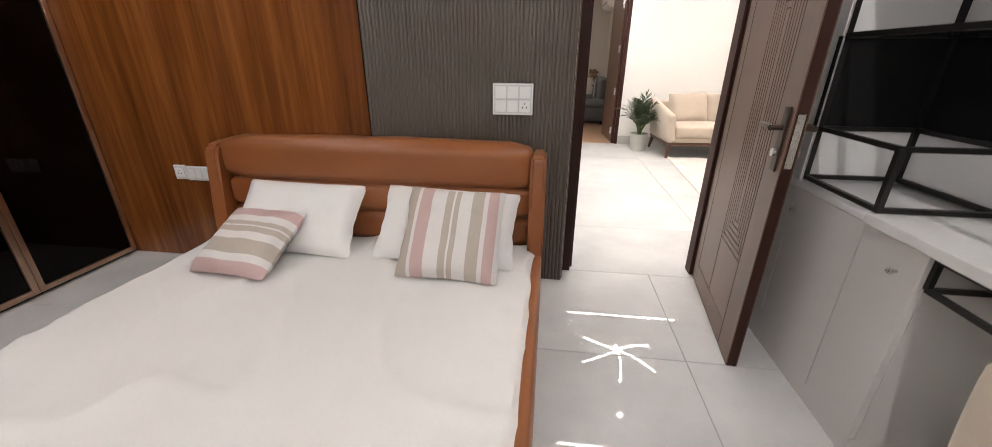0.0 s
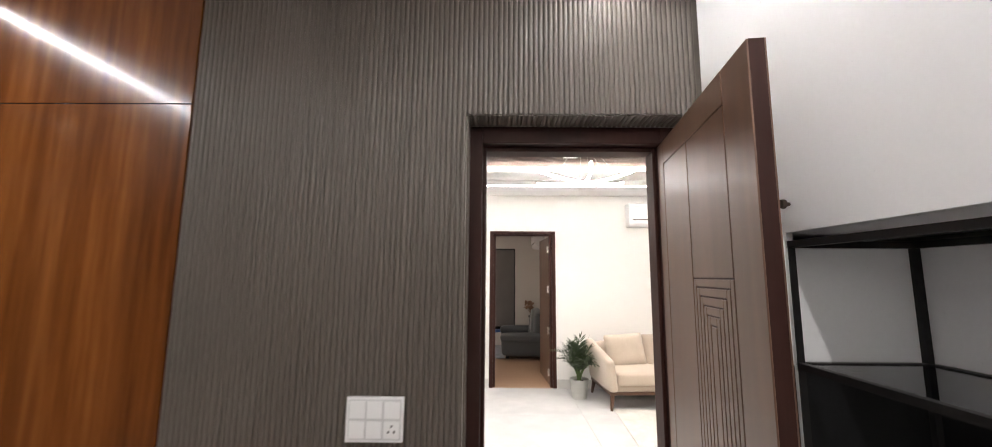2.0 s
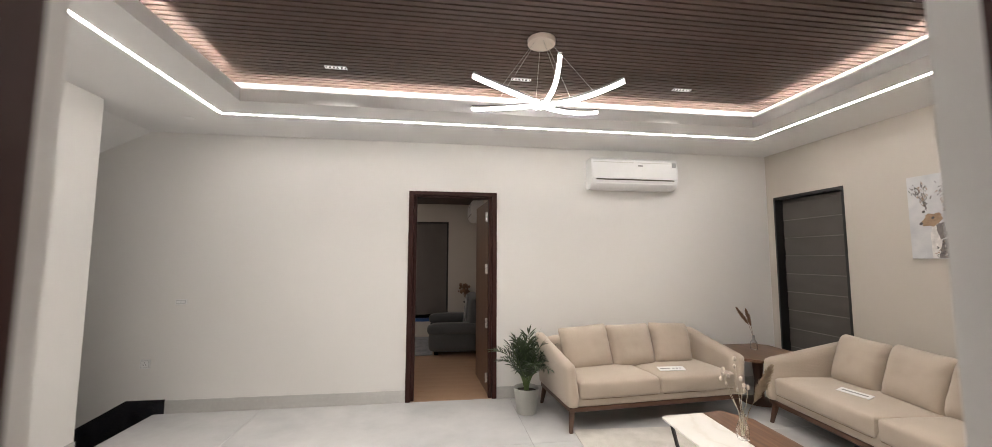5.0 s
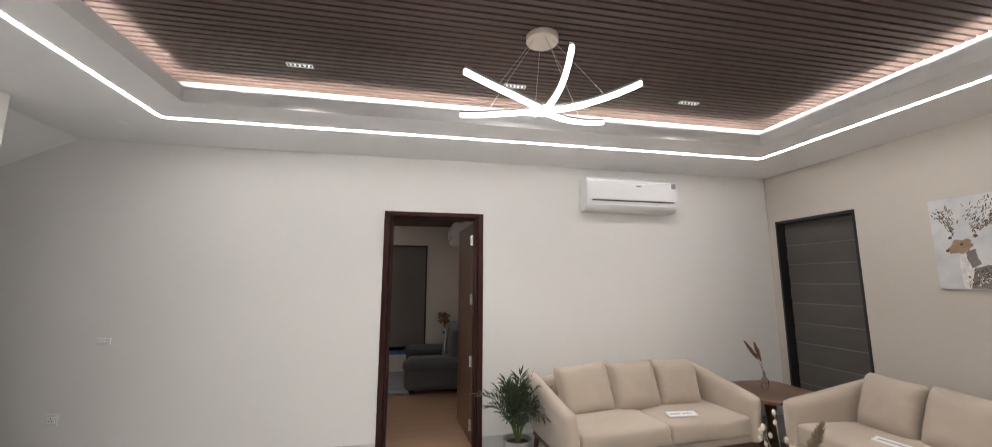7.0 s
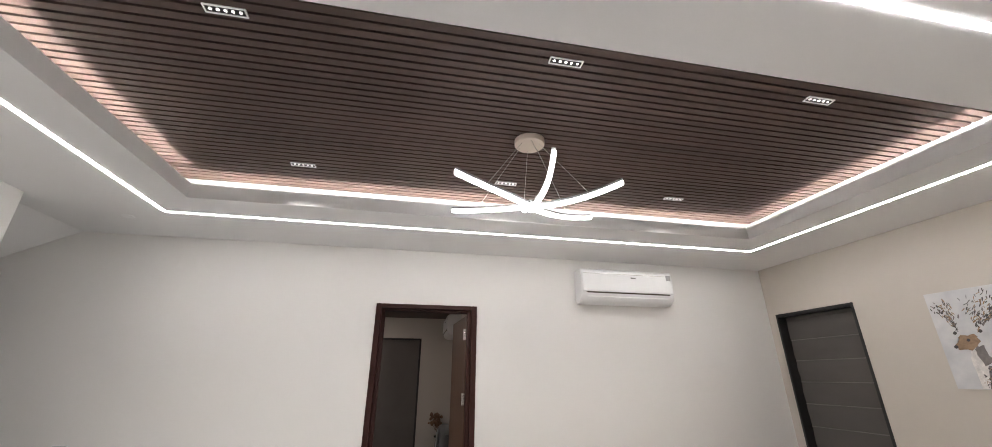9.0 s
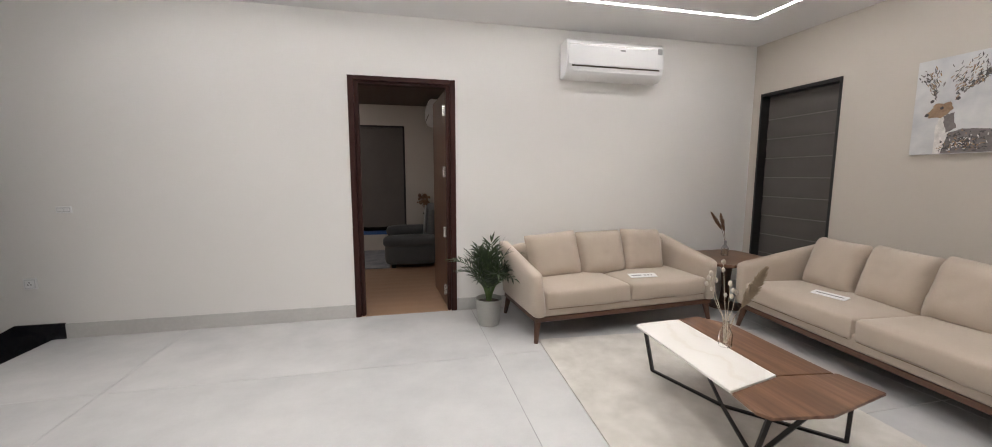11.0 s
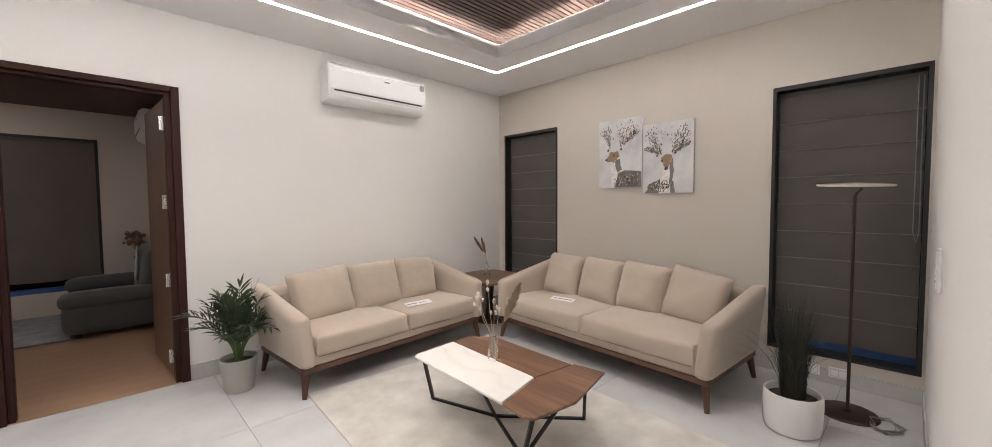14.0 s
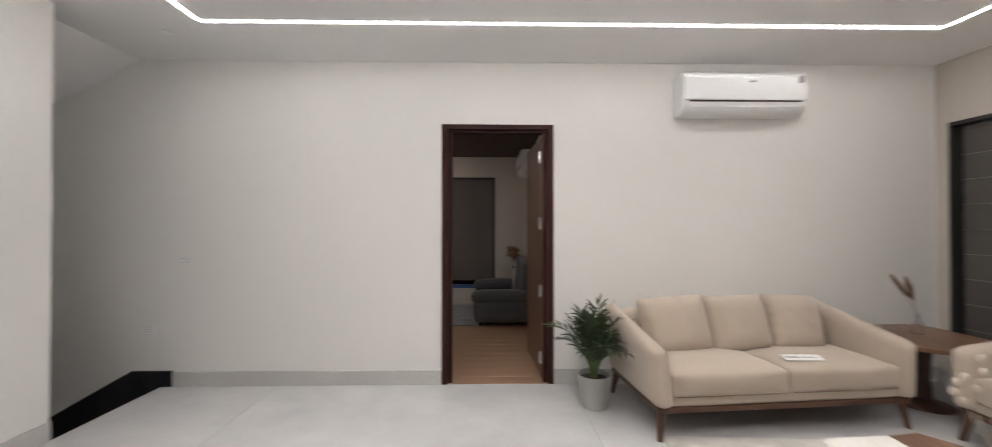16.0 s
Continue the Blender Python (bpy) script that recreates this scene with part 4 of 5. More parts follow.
# paintings on canvas: broad plain shapes with loose dabs over them
def painting(y0, y1, z0, z1, seed, body, neck, crown):
    """body and neck are outlines in shares of the canvas, crown lists (root, tip, spread) of the branching dabs."""
    w, h = y1 - y0, z1 - z0
    p = thing("canvas_painting", pose(X_EAST - 0.002, (y0 + y1) / 2, (z0 + z1) / 2, 90, 0, -90), "pale grey canvas with dark and ochre brush shapes", "painting", "canvas pair")
    part("canvas", boxes((-w / 2, w / 2, -h / 2, h / 2, 0, 0.026), bevel=0.002), CANVAS, p)
    rnd = random.Random(seed)
    dabs = {k: bmesh.new() for k in ("dark_brushwork", "pale_brushwork", "ochre_brushwork", "grey_brushwork")}
    place = lambda q: Vector(((q[0] - 0.5) * w, (q[1] - 0.5) * h, 0))

    def dab(kind, q, a, l, b, z):
        if abs(q.x) > w / 2 - 0.008 - l * 0.5 or abs(q.y) > h / 2 - 0.008 - l * 0.5:
            return
        d = Vector((math.cos(a), math.sin(a), 0))
        s = Vector((-d.y, d.x, 0))
        c0 = Vector((q.x, q.y, z))
        dabs[kind].faces.new([dabs[kind].verts.new(c0 + d * l * i + s * b * j) for i, j in ((-1, -0.2), (-0.4, -1), (0.6, -0.8), (1, 0.1), (0.5, 1), (-0.6, 0.7))])

    def fill(kind, outline, z):
        bmk = dabs[kind]
        n = len(outline)
        pts = []
        for i in range(n):
            a0, a1 = place(outline[i]), place(outline[(i + 1) % n])
            for k in range(5):
                pts.append(a0.lerp(a1, k / 5) + Vector((rnd.gauss(0, 0.0035), rnd.gauss(0, 0.0035), 0)))
        lim = lambda v, m: max(-m, min(m, v))
        f = bmk.faces.new([bmk.verts.new((lim(q.x, w / 2 - 0.003), lim(q.y, h / 2 - 0.003), z)) for q in pts])
        bmesh.ops.triangulate(bmk, faces=[f])

    fill("grey_brushwork", body, 0.0263)
    fill("pale_brushwork", neck[0], 0.0266)
    fill("grey_brushwork", neck[1], 0.0269)
    fill("ochre_brushwork", neck[2], 0.0272)
    cx = sum(q[0] for q in body) / len(body)
    for k in range(330):
        i = rnd.randrange(len(body))
        q = place(body[i]).lerp(place(body[(i + 1) % len(body)]), rnd.random()).lerp(place((cx, 0.1)), rnd.random() ** 0.6)
        dab(rnd.choice(("dark_brushwork", "dark_brushwork", "dark_brushwork", "pale_brushwork", "ochre_brushwork")), q, rnd.uniform(0, 3), rnd.uniform(0.005, 0.013), rnd.uniform(0.0015, 0.005), 0.0275 + 0.0004 * rnd.random())
    for root, tip, spread in crown:
        r0, r1 = place(root), place(tip)
        for k in range(110):
            s = rnd.random() ** 0.7
            q = r0.lerp(r1, s) + Vector((rnd.gauss(0, spread * s * w), rnd.gauss(0, 0.4 * spread * s * w), 0))
            way = math.atan2((r1 - r0).y, (r1 - r0).x) + rnd.gauss(0, 0.5)
            dab(rnd.choice(("dark_brushwork", "dark_brushwork", "grey_brushwork", "ochre_brushwork")), q, way, rnd.uniform(0.008, 0.018), rnd.uniform(0.0018, 0.0042), 0.0279 + 0.0004 * rnd.random())
    for kx, ky, kr in neck[3]:
        dab("dark_brushwork", place((kx, ky)), 0.4, kr * 1.2, kr, 0.0285)
    for k, bmk in dabs.items():
        part(k, bmk, PAINTS[k], p)["kind"] = "stuff"


CANVAS = surface("canvas_paint", (0.52, 0.525, 0.545), (0.74, 0.73, 0.72), 0.7, 14, 3.2, 0.2)
PAINTS = {k: surface("paint_" + k, c, tuple(min(1, v * 1.7) for v in c), 0.7, 90, 24, 0.1) for k, c in (("dark_brushwork", (0.06, 0.055, 0.055)), ("pale_brushwork", (0.55, 0.53, 0.51)), ("ochre_brushwork", (0.24, 0.16, 0.1)), ("grey_brushwork", (0.15, 0.135, 0.13)))}
painting(4.416, 4.87, 1.452, 2.118, 11,
         [(0.34, 0.0), (0.36, 0.2), (0.62, 0.25), (1.0, 0.22), (1.0, 0.0)],
         ([(0.3, 0.0), (0.3, 0.3), (0.36, 0.42), (0.5, 0.4), (0.46, 0.2), (0.4, 0.0)], [(0.38, 0.4), (0.5, 0.42), (0.55, 0.26), (0.44, 0.22)], [(0.17, 0.43), (0.26, 0.51), (0.45, 0.55), (0.5, 0.46), (0.36, 0.38), (0.22, 0.39)], [(0.18, 0.42, 0.012), (0.36, 0.48, 0.01), (0.23, 0.56, 0.011), (0.54, 0.56, 0.011)]),
         [((0.27, 0.58), (0.16, 0.88), 0.1), ((0.52, 0.56), (0.72, 0.9), 0.16), ((0.6, 0.62), (0.92, 0.82), 0.08)])
painting(3.949, 4.402, 1.385, 2.024, 12,
         [(0.05, 0.0), (0.12, 0.13), (0.36, 0.2), (0.62, 0.16), (0.66, 0.0)],
         ([(0.34, 0.0), (0.38, 0.3), (0.46, 0.36), (0.58, 0.3), (0.56, 0.0)], [(0.54, 0.1), (0.56, 0.42), (0.62, 0.5), (0.63, 0.2)], [(0.38, 0.5), (0.46, 0.56), (0.6, 0.53), (0.56, 0.4), (0.48, 0.34), (0.42, 0.4)], [(0.48, 0.35, 0.016), (0.4, 0.46, 0.01), (0.3, 0.54, 0.01), (0.66, 0.56, 0.011)]),
         [((0.38, 0.56), (0.14, 0.86), 0.13), ((0.34, 0.56), (0.08, 0.66), 0.07), ((0.6, 0.56), (0.82, 0.88), 0.15), ((0.64, 0.56), (0.9, 0.7), 0.08)])

# air conditioners
def air_conditioner(at, w, label):
    a = thing("air_conditioner", at, label, "air conditioner", "wall units")
    prof = [(0.0, 0.0), (-0.12, 0.0), (-0.175, 0.03), (-0.198, 0.085), (-0.2, 0.2), (-0.192, 0.295), (-0.17, 0.312), (0.0, 0.312)]
    bm = bmesh.new()
    ends = [[bm.verts.new((x, y, z)) for y, z in prof] for x in (-w / 2, w / 2)]
    bm.faces.new(ends[0][::-1])
    bm.faces.new(ends[1])
    n = len(prof)
    for i in range(n):
        bm.faces.new((ends[0][i], ends[0][(i + 1) % n], ends[1][(i + 1) % n], ends[1][i]))
    bmesh.ops.bevel(bm, geom=[e for e in bm.edges if abs(e.verts[0].co.x - e.verts[1].co.x) < 1e-6], offset=0.008, segments=2, affect="EDGES")
    part("body", bm, PLASTIC, a, smooth=True)
    part("front_panel", boxes((-w / 2 + 0.012, w / 2 - 0.012, -0.206, -0.196, 0.096, 0.285), bevel=0.004), PLASTIC, a)
    part("louver", beam(bmesh.new(), (-w / 2 + 0.06, -0.183, 0.064), (w / 2 - 0.06, -0.183, 0.064), 0.008, 0.034), PLASTIC, a)
    part("vent_slot", boxes((-w / 2 + 0.05, w / 2 - 0.05, -0.2035, -0.19, 0.083, 0.094)), BRONZE, a, "dark outlet slot")
    part("trim_line", boxes((-w / 2 + 0.02, w / 2 - 0.09, -0.2075, -0.2055, 0.262, 0.267)), CHROME, a)
    part("badge", boxes((0.03, 0.085, -0.2078, -0.206, 0.228, 0.24)), PLASTIC_GREY, a)
    part("sticker", boxes((w / 2 - 0.075, w / 2 - 0.025, -0.2078, -0.206, 0.225, 0.275)), INK, a)
    return a


air_conditioner(pose(2.645, Y_FAR, 2.21) @ Matrix.Diagonal((1, 0.9, 1.07, 1)), 1.0, "white split air conditioner on the cream wall")
air_conditioner(pose(R2_RIGHT, 9.15, 2.1, 0, 0, -90), 0.85, "white split air conditioner in the second room")

# chandelier
CH_TURN = 26
ch = thing("chandelier", pose(1.175, 4.55, 0), "chandelier of six curved lit bars under a round plate", "chandelier")
part("canopy", lathe(bmesh.new(), [(0.088, H_SLAT - 0.035), (0.092, H_SLAT - 0.03), (0.092, H_SLAT - 0.001), (0.001, H_SLAT - 0.001)], 40), GOLD, ch, "round champagne ceiling plate", smooth=True)
HUBZ = 2.43
for i in range(6):
    az = radians(CH_TURN + 60 * i)
    out = Vector((math.cos(az), math.sin(az), 0))
    side = Vector((-out.y, out.x, 0))
    pts = []
    reach = 0.24 if i == 1 else 0.57
    for k in range(13):
        s = k / 12
        pts.append(out * (-0.05 + reach * s) + Vector((0, 0, HUBZ + 0.012 + 0.062 * s ** 2.3)) + side * 0.026 * math.sin(math.pi * s))
    for name, lo, hi, w, mat in (("arm", 0.006, 0.02, 0.0105, PLASTIC_GREY), ("diffuser", -0.014, 0.005, 0.01, LED_LAMP)):
        bm = bmesh.new()
        prev = None
        for k, p in enumerate(pts):
            q = [bm.verts.new(p + side * a * w + Vector((0, 0, b))) for a, b in ((-1, lo), (1, lo), (1, hi), (-1, hi))]
            if prev:
                for j in range(4):
                    bm.faces.new((prev[j], prev[(j + 1) % 4], q[(j + 1) % 4], q[j]))
            else:
                bm.faces.new(q[::-1])
            prev = q
        bm.faces.new(prev)
        part(name, bm, mat, ch, "white lit diffuser" if name == "diffuser" else "grey metal bar")
    top = out * 0.06 + Vector((0, 0, H_SLAT - 0.034))
    part("wire", tube(bmesh.new(), [top, pts[8] + Vector((0, 0, 0.018))], 0.0012, 5), CHROME, ch)
part("hub", lathe(bmesh.new(), [(0.03, HUBZ + 0.02), (0.03, HUBZ + 0.045), (0.001, HUBZ + 0.045)], 20), CHROME, ch, smooth=True)

# spotlights in the slats and one downlight
for x in (-0.27, 1.16, 2.56):
    for y in (3.87, 5.15):
        s = thing("linear_spotlight", pose(x, y, H_SLAT - 0.002), "small recessed linear spotlight with five lenses", "ceiling light", "linear spotlights")
        part("trim", boxes((-0.08, 0.08, -0.022, -0.016, -0.003, 0.004), (-0.08, 0.08, 0.016, 0.022, -0.003, 0.004), (-0.08, -0.074, -0.016, 0.016, -0.003, 0.004), (0.074, 0.08, -0.016, 0.016, -0.003, 0.004)), PLASTIC, s)
        part("baffle", boxes((-0.074, 0.074, -0.016, 0.016, 0.0005, 0.003)), LAM_BLACK, s)
        for k in range(5):
            part("lens", lathe(bmesh.new(), [(0.0065, -0.0015), (0.0065, 0.0003)], 12, ((k - 2) * 0.028, 0, 0)), SPOT_DOT, s, "lit lens")
for x in (-0.27, 1.16, 2.56):
    for y in (3.87, 5.15):
        lamp = bpy.data.lights.new("spot_beam", "SPOT")
        lamp.energy, lamp.spot_size, lamp.spot_blend, lamp.shadow_soft_size, lamp.color = 42, radians(110), 0.8, 0.014, (1, 0.95, 0.9)
        new("spot_beam", lamp).matrix_basis = pose(x, y, H_SLAT - 0.012)
d = thing("downlight", pose(-1.665, 5.862, H_HALL), "small round unlit ceiling downlight", "ceiling light")
part("ring", lathe(bmesh.new(), [(0.03, -0.004), (0.042, -0.003), (0.043, 0.001), (0.03, 0.001)], 28), PLASTIC, d, smooth=True)
part("lens", lathe(bmesh.new(), [(0.029, -0.001), (0.029, 0.0005)], 24), PLASTIC_GREY, d)

# sockets and switches in the hall
def plate(at, w, h, cols, rows, label, name="switch_plate"):
    s = thing(name, at, label, "switch")
    part("plate", boxes((-w / 2, w / 2, -0.012, 0, -h / 2, h / 2), bevel=0.003), PLASTIC, s)
    part("inset", boxes((-w / 2 + 0.008, w / 2 - 0.008, -0.0126, -0.0118, -h / 2 + 0.008, h / 2 - 0.008)), SEAM, s)
    cw, rh = (w - 0.02) / cols, (h - 0.02) / rows
    for i in range(cols):
        for j in range(rows):
            x, z = -w / 2 + 0.01 + cw * (i + 0.5), -h / 2 + 0.01 + rh * (j + 0.5)
            k = part("switch", boxes((x - cw / 2 + 0.003, x + cw / 2 - 0.003, -0.0165, -0.0115, z - rh / 2 + 0.004, z + rh / 2 - 0.004), bevel=0.0018), PLASTIC, s)
            if (i, j) == (cols - 1, 0) and rows > 1 or cols * rows == 1:
                for dx, dz in ((0, 0.012), (-0.01, -0.006), (0.01, -0.006)):
                    part("pin_hole", boxes((x + dx - 0.003, x + dx + 0.003, -0.0172, -0.0164, z + dz - 0.004, z + dz + 0.004)), LAM_BLACK, k)
    return s


plate(pose(-1.9, Y_FAR, 1.025), 0.1, 0.05, 2, 1, "white switch plate on the cream wall")
plate(pose(-2.17, Y_FAR, 0.455), 0.085, 0.085, 1, 1, "white socket low on the wall", "wall_socket")
plate(pose(3.165, Y_SOUTH, 1.01, 0, 0, 180), 0.09, 0.18, 1, 2, "white switch plate near the window")
plate(pose(X_EAST - 0.012, 3.11, 0.085, 0, 0, -90), 0.1, 0.07, 2, 1, "white floor-level socket under the window", "wall_socket")
plate(pose(X_EAST - 0.012, 2.955, 0.09, 0, 0, -90), 0.11, 0.07, 2, 1, "white floor-level socket beside the lamp", "wall_socket")

# ---------------------------------------------------------------- second room
s2 = thing("grey_sofa", pose(0.42, 8.9, 0), "dark grey fabric sofa with padded arms", "sofa")
part("seat", soft(0.8, 1.0, 0.2, 0.05, 8, 0.01), R2SOFA, s2, smooth=True, at=pose(0.4, 0, 0.13))
for y in (-0.58, 0.58):
    part("armrest", soft(0.8, 0.2, 0.3, 0.06, 8, 0.015), R2SOFA, s2, smooth=True, at=pose(0.38, y, 0.06))
    part("arm_pad", soft(0.82, 0.23, 0.16, 0.06, 8, 0.015), R2SOFA, s2, smooth=True, at=pose(0.37, y, 0.3))
bm = soft(0.2, 1.2, 0.7, 0.07, 8, 0.02)
for v in bm.verts:
    v.co.x += 0.12 * v.co.z
part("backrest", bm, R2SOFA, s2, smooth=True, at=pose(0.62, 0, 0.14))
for x in (0.08, 0.7):
    for y in (-0.55, 0.55):
        part("foot", boxes((x - 0.03, x + 0.03, y - 0.03, y + 0.03, 0, 0.07)), LAM_BLACK, s2)
tagged(part("throw_blanket", pillow(0.4, 0.42, 0.05, 4), THROW, None, smooth=True, at=pose(0.99, 8.75, 0.6, 0, 30, 80)), "pale grey throw over the sofa back", "blanket")
fp = thing("flower_vase", pose(1.05, 9.6, 0), "dried brown flowers on a slim dark stand", "plant")
part("stand", lathe(bmesh.new(), [(0.1, 0), (0.1, 0.02), (0.02, 0.04), (0.02, 0.62), (0.07, 0.64), (0.07, 0.66)], 20), LAM_BLACK, fp, smooth=True)
bm = bmesh.new()
plume(bm, (0, 0, 0.66), (-0.05, 0, 0.9), 0.08, 200, 2)
part("flowers", bm, PAMPAS_DARK, fp)
bm = bmesh.new()
rnd = random.Random(2)
for i in range(26):
    bmesh.ops.create_icosphere(bm, subdivisions=1, radius=rnd.uniform(0.016, 0.034), matrix=Matrix.Translation((rnd.gauss(-0.05, 0.055), rnd.gauss(0, 0.05), rnd.uniform(0.8, 0.97))))
part("blossoms", bm, PAMPAS_DARK, fp, smooth=True)
tagged(part("rug", soft(1.7, 1.4, 0.02, 0.008, 14, 0.0, 3, 0.004), R2RUG, None, at=pose(-0.4, 9.0, 0.0)), "grey mottled shaggy rug on brown floor", "rug")

# ---------------------------------------------------------------- bedroom
# teak panels left of the flutes
tw = tagged(part("teak_wall_backing", boxes((X_WARD - 0.6, -0.852, 2.09, Y_CORE, 0, H_BED)), SLAT_BACK), "dark backing of the teak wall panels", "", "", "structure")
for x0, x1 in ((-2.75, -1.742), (-1.738, -0.853)):
    for z0, z1 in ((0.002, 2.163), (2.167, H_BED - 0.002)):
        part("panel", boxes((x0, x1, 2.075, 2.0895, z0, z1), bevel=0.001), TEAK, tw, "glossy teak veneer panel")

# flutes: half-round strips sharing one mesh for each length
fw = tagged(part("fluted_wall_backing", wall_with_hole("y", 2.083, Y_CORE, -0.85, X_UNIT + 0.02, H_BED, [(D1_L, D1_R + 0.01, 0, D1_H)]), FLUTE), "brown-grey backing of the fluted wall panel", "", "", "structure")
PITCH = 0.0197


def flute_mesh(length, axis):
    bm = bmesh.new()
    r = PITCH / 2 - 0.0005
    rows = []
    for e in (0, length):
        ring_ = []
        for k in range(7):
            a = math.pi * k / 6
            u, v = r * math.cos(a), -0.0065 * math.sin(a)
            ring_.append(bm.verts.new((u, v, e) if axis == "z" else (u, e, v)))
        rows.append(ring_)
    for k in range(6):
        bm.faces.new((rows[0][k], rows[0][k + 1], rows[1][k + 1], rows[1][k]))
    bm.faces.new(rows[0])
    bm.faces.new(rows[1][::-1])
    return finish("flute", bm, FLUTE, True)


long_f, short_f, reveal_f = flute_mesh(H_BED - 0.002, "z"), flute_mesh(H_BED - D1_H - 0.002, "z"), flute_mesh(0.115, "y")
x = -0.85 + PITCH / 2
while x < X_UNIT - 0.01:
    inside = D1_L < x
    ob = new("flute", short_f if inside else long_f)
    ob.parent = fw
    ob.location = (x, 2.083, D1_H if inside else 0.001)
    if inside and x < D1_R:
        ob = new("flute", reveal_f)
        ob.parent = fw
        ob.location = (x, 2.085, D1_H + 0.0003)
    x += PITCH
for k in range(5):
    ob = new("flute", flute_mesh(D1_H - 0.002, "z") if k == 0 else ob.data)
    ob.parent = fw
    ob.matrix_basis = pose(D1_L + 0.002, 2.095 + PITCH * (k + 0.5), 0.001, 0, 0, 90)
part("soffit_backing", boxes((D1_L + 0.003, D1_R - 0.001, 2.1005, 2.2, D1_H + 0.0005, D1_H + 0.0045)), SLAT_BACK, fw)

# wardrobe with smoked glass doors in copper frames
wd = thing("wardrobe", pose(X_WARD, 0, 0), "tall wardrobe with smoked glass doors in copper frames", "wardrobe")
part("carcass", boxes((-0.58, -0.03, -2.2, 2.073, 0.0, H_BED - 0.003)), LAM_BLACK, wd)
ys = [2.07, 1.52, 0.97, 0.42, -0.13, -0.68, -1.23, -1.78]
for y1, y0 in zip(ys, ys[1:]):
    d = part("door", boxes((-0.028, -0.012, y0 + 0.012, y1 - 0.012, 0.05, H_BED - 0.03)), DARKGLASS, wd, "smoked glass door")
    part("frame", boxes((-0.029, 0, y0 + 0.001, y0 + 0.03, 0.02, H_BED - 0.005), (-0.029, 0, y1 - 0.03, y1 - 0.001, 0.02, H_BED - 0.005), (-0.029, 0, y0 + 0.03, y1 - 0.03, 0.02, 0.05), (-0.029, 0, y0 + 0.03, y1 - 0.03, H_BED - 0.035, H_BED - 0.005), bevel=0.002), COPPER, d, "copper door frame")

# bed
MZ = 0.27
bed = thing("bed", pose(-0.815, 1.0, 0), "low tan leather bed with a padded headboard", "bed")
BW = 0.915
hb = part("headboard", boxes((-BW + 0.08, BW - 0.08, 0.97, 1.065, 0.05, 0.72), bevel=0.01), LEATHER, bed)
for z0, z1, dep, top in ((0.585, 0.815, 0.15, 0.06), (0.425, 0.59, 0.115, 0.04), (0.26, 0.43, 0.115, 0.04)):
    bm = soft(2 * BW - 0.15, dep, z1 - z0, top, 14, 0.012, z0, 0.003)
    part("bolster", bm, LEATHER, hb, smooth=True, at=pose(0, 0.985, z0))
for sx in (-1, 1):
    bm = bmesh.new()
    prof = [(1.066, 0.0), (1.066, 0.70), (1.05, 0.775), (0.99, 0.78), (0.915, 0.765), (0.895, 0.72), (0.88, 0.5), (0.865, 0.38), (0.84, 0.28), (0.84, 0.0)]
    x0, x1 = sorted((sx * (BW - 0.078), sx * BW))
    e = [[bm.verts.new((x, y, z)) for y, z in prof] for x in (x0, x1)]
    bm.faces.new(e[0])
    bm.faces.new(e[1][::-1])
    for i in range(len(prof)):
        j = (i + 1) % len(prof)
        bm.faces.new((e[0][i], e[0][j], e[1][j], e[1][i]))
    bmesh.ops.bevel(bm, geom=[q for q in bm.edges], offset=0.016, segments=3, affect="EDGES")
    part("wing", bm, LEATHER, hb, "curved tan leather wing", smooth=True)
    part("side_rail", soft(0.05, 1.95, 0.27, 0.02, 8, 0.003), LEATHER, bed, smooth=True, at=pose(sx * (BW - 0.025), -0.02, 0.0))
part("foot_rail", soft(2 * BW - 0.1, 0.06, 0.26, 0.02, 8, 0.003), LEATHER, bed, smooth=True, at=pose(0, -0.97, 0.0))
part("mattress", soft(2 * BW - 0.11, 1.88, 0.22, 0.05, 8, 0.0), LINEN, bed, smooth=True, at=pose(0, -0.02, 0.03))
bm = bmesh.new()
g = {}
NX, NY = 90, 90
for a in range(NX + 1):
    for b in range(NY + 1):
        u, v = a / NX * 2 - 1, b / NY
        y = -0.95 + 1.86 * v
        x = u * (BW - 0.026 + (0.04 if u < -0.93 else 0)) + 0.03 * noise.noise(Vector((y * 5, u, 2))) * abs(u) ** 6
        edge = max(0, abs(u) - 0.955) / 0.045
        z = MZ + 0.008 - (0.055 if u > 0 else 0.12) * edge ** 1.5 * (0.8 + 0.6 * noise.noise(Vector((y * 5, u * 2, 0))))
        p = Vector((x * 1.6, y * 1.6, 0))
        z += 0.012 * noise.noise(p * 1.3) + 0.02 * (1 - abs(noise.noise(Vector((x * 2.2 + y * 1.2, y * 1.5 - x * 1.4, 7))))) ** 9 + 0.006 * abs(noise.noise(Vector((x * 7 + y * 2, y * 2.2 - x, 4)))) ** 0.7
        z += 0.006 * math.exp(-((x * 0.35 + y + 0.28 + 0.04 * noise.noise(Vector((x * 3, 1, 1)))) / 0.014) ** 2) * (0.4 + noise.noise(Vector((x * 2, 5, 0))))
        g[a, b] = bm.verts.new((x, y, z))
for a in range(NX):
    for b in range(NY):
        bm.faces.new((g[a, b], g[a + 1, b], g[a + 1, b + 1], g[a, b + 1]))
tagged(part("bed_sheet", bm, SHEET, None, smooth=True, at=pose(-0.815, 1.0, 0)), "creased white cotton sheet over the mattress", "bed sheet")


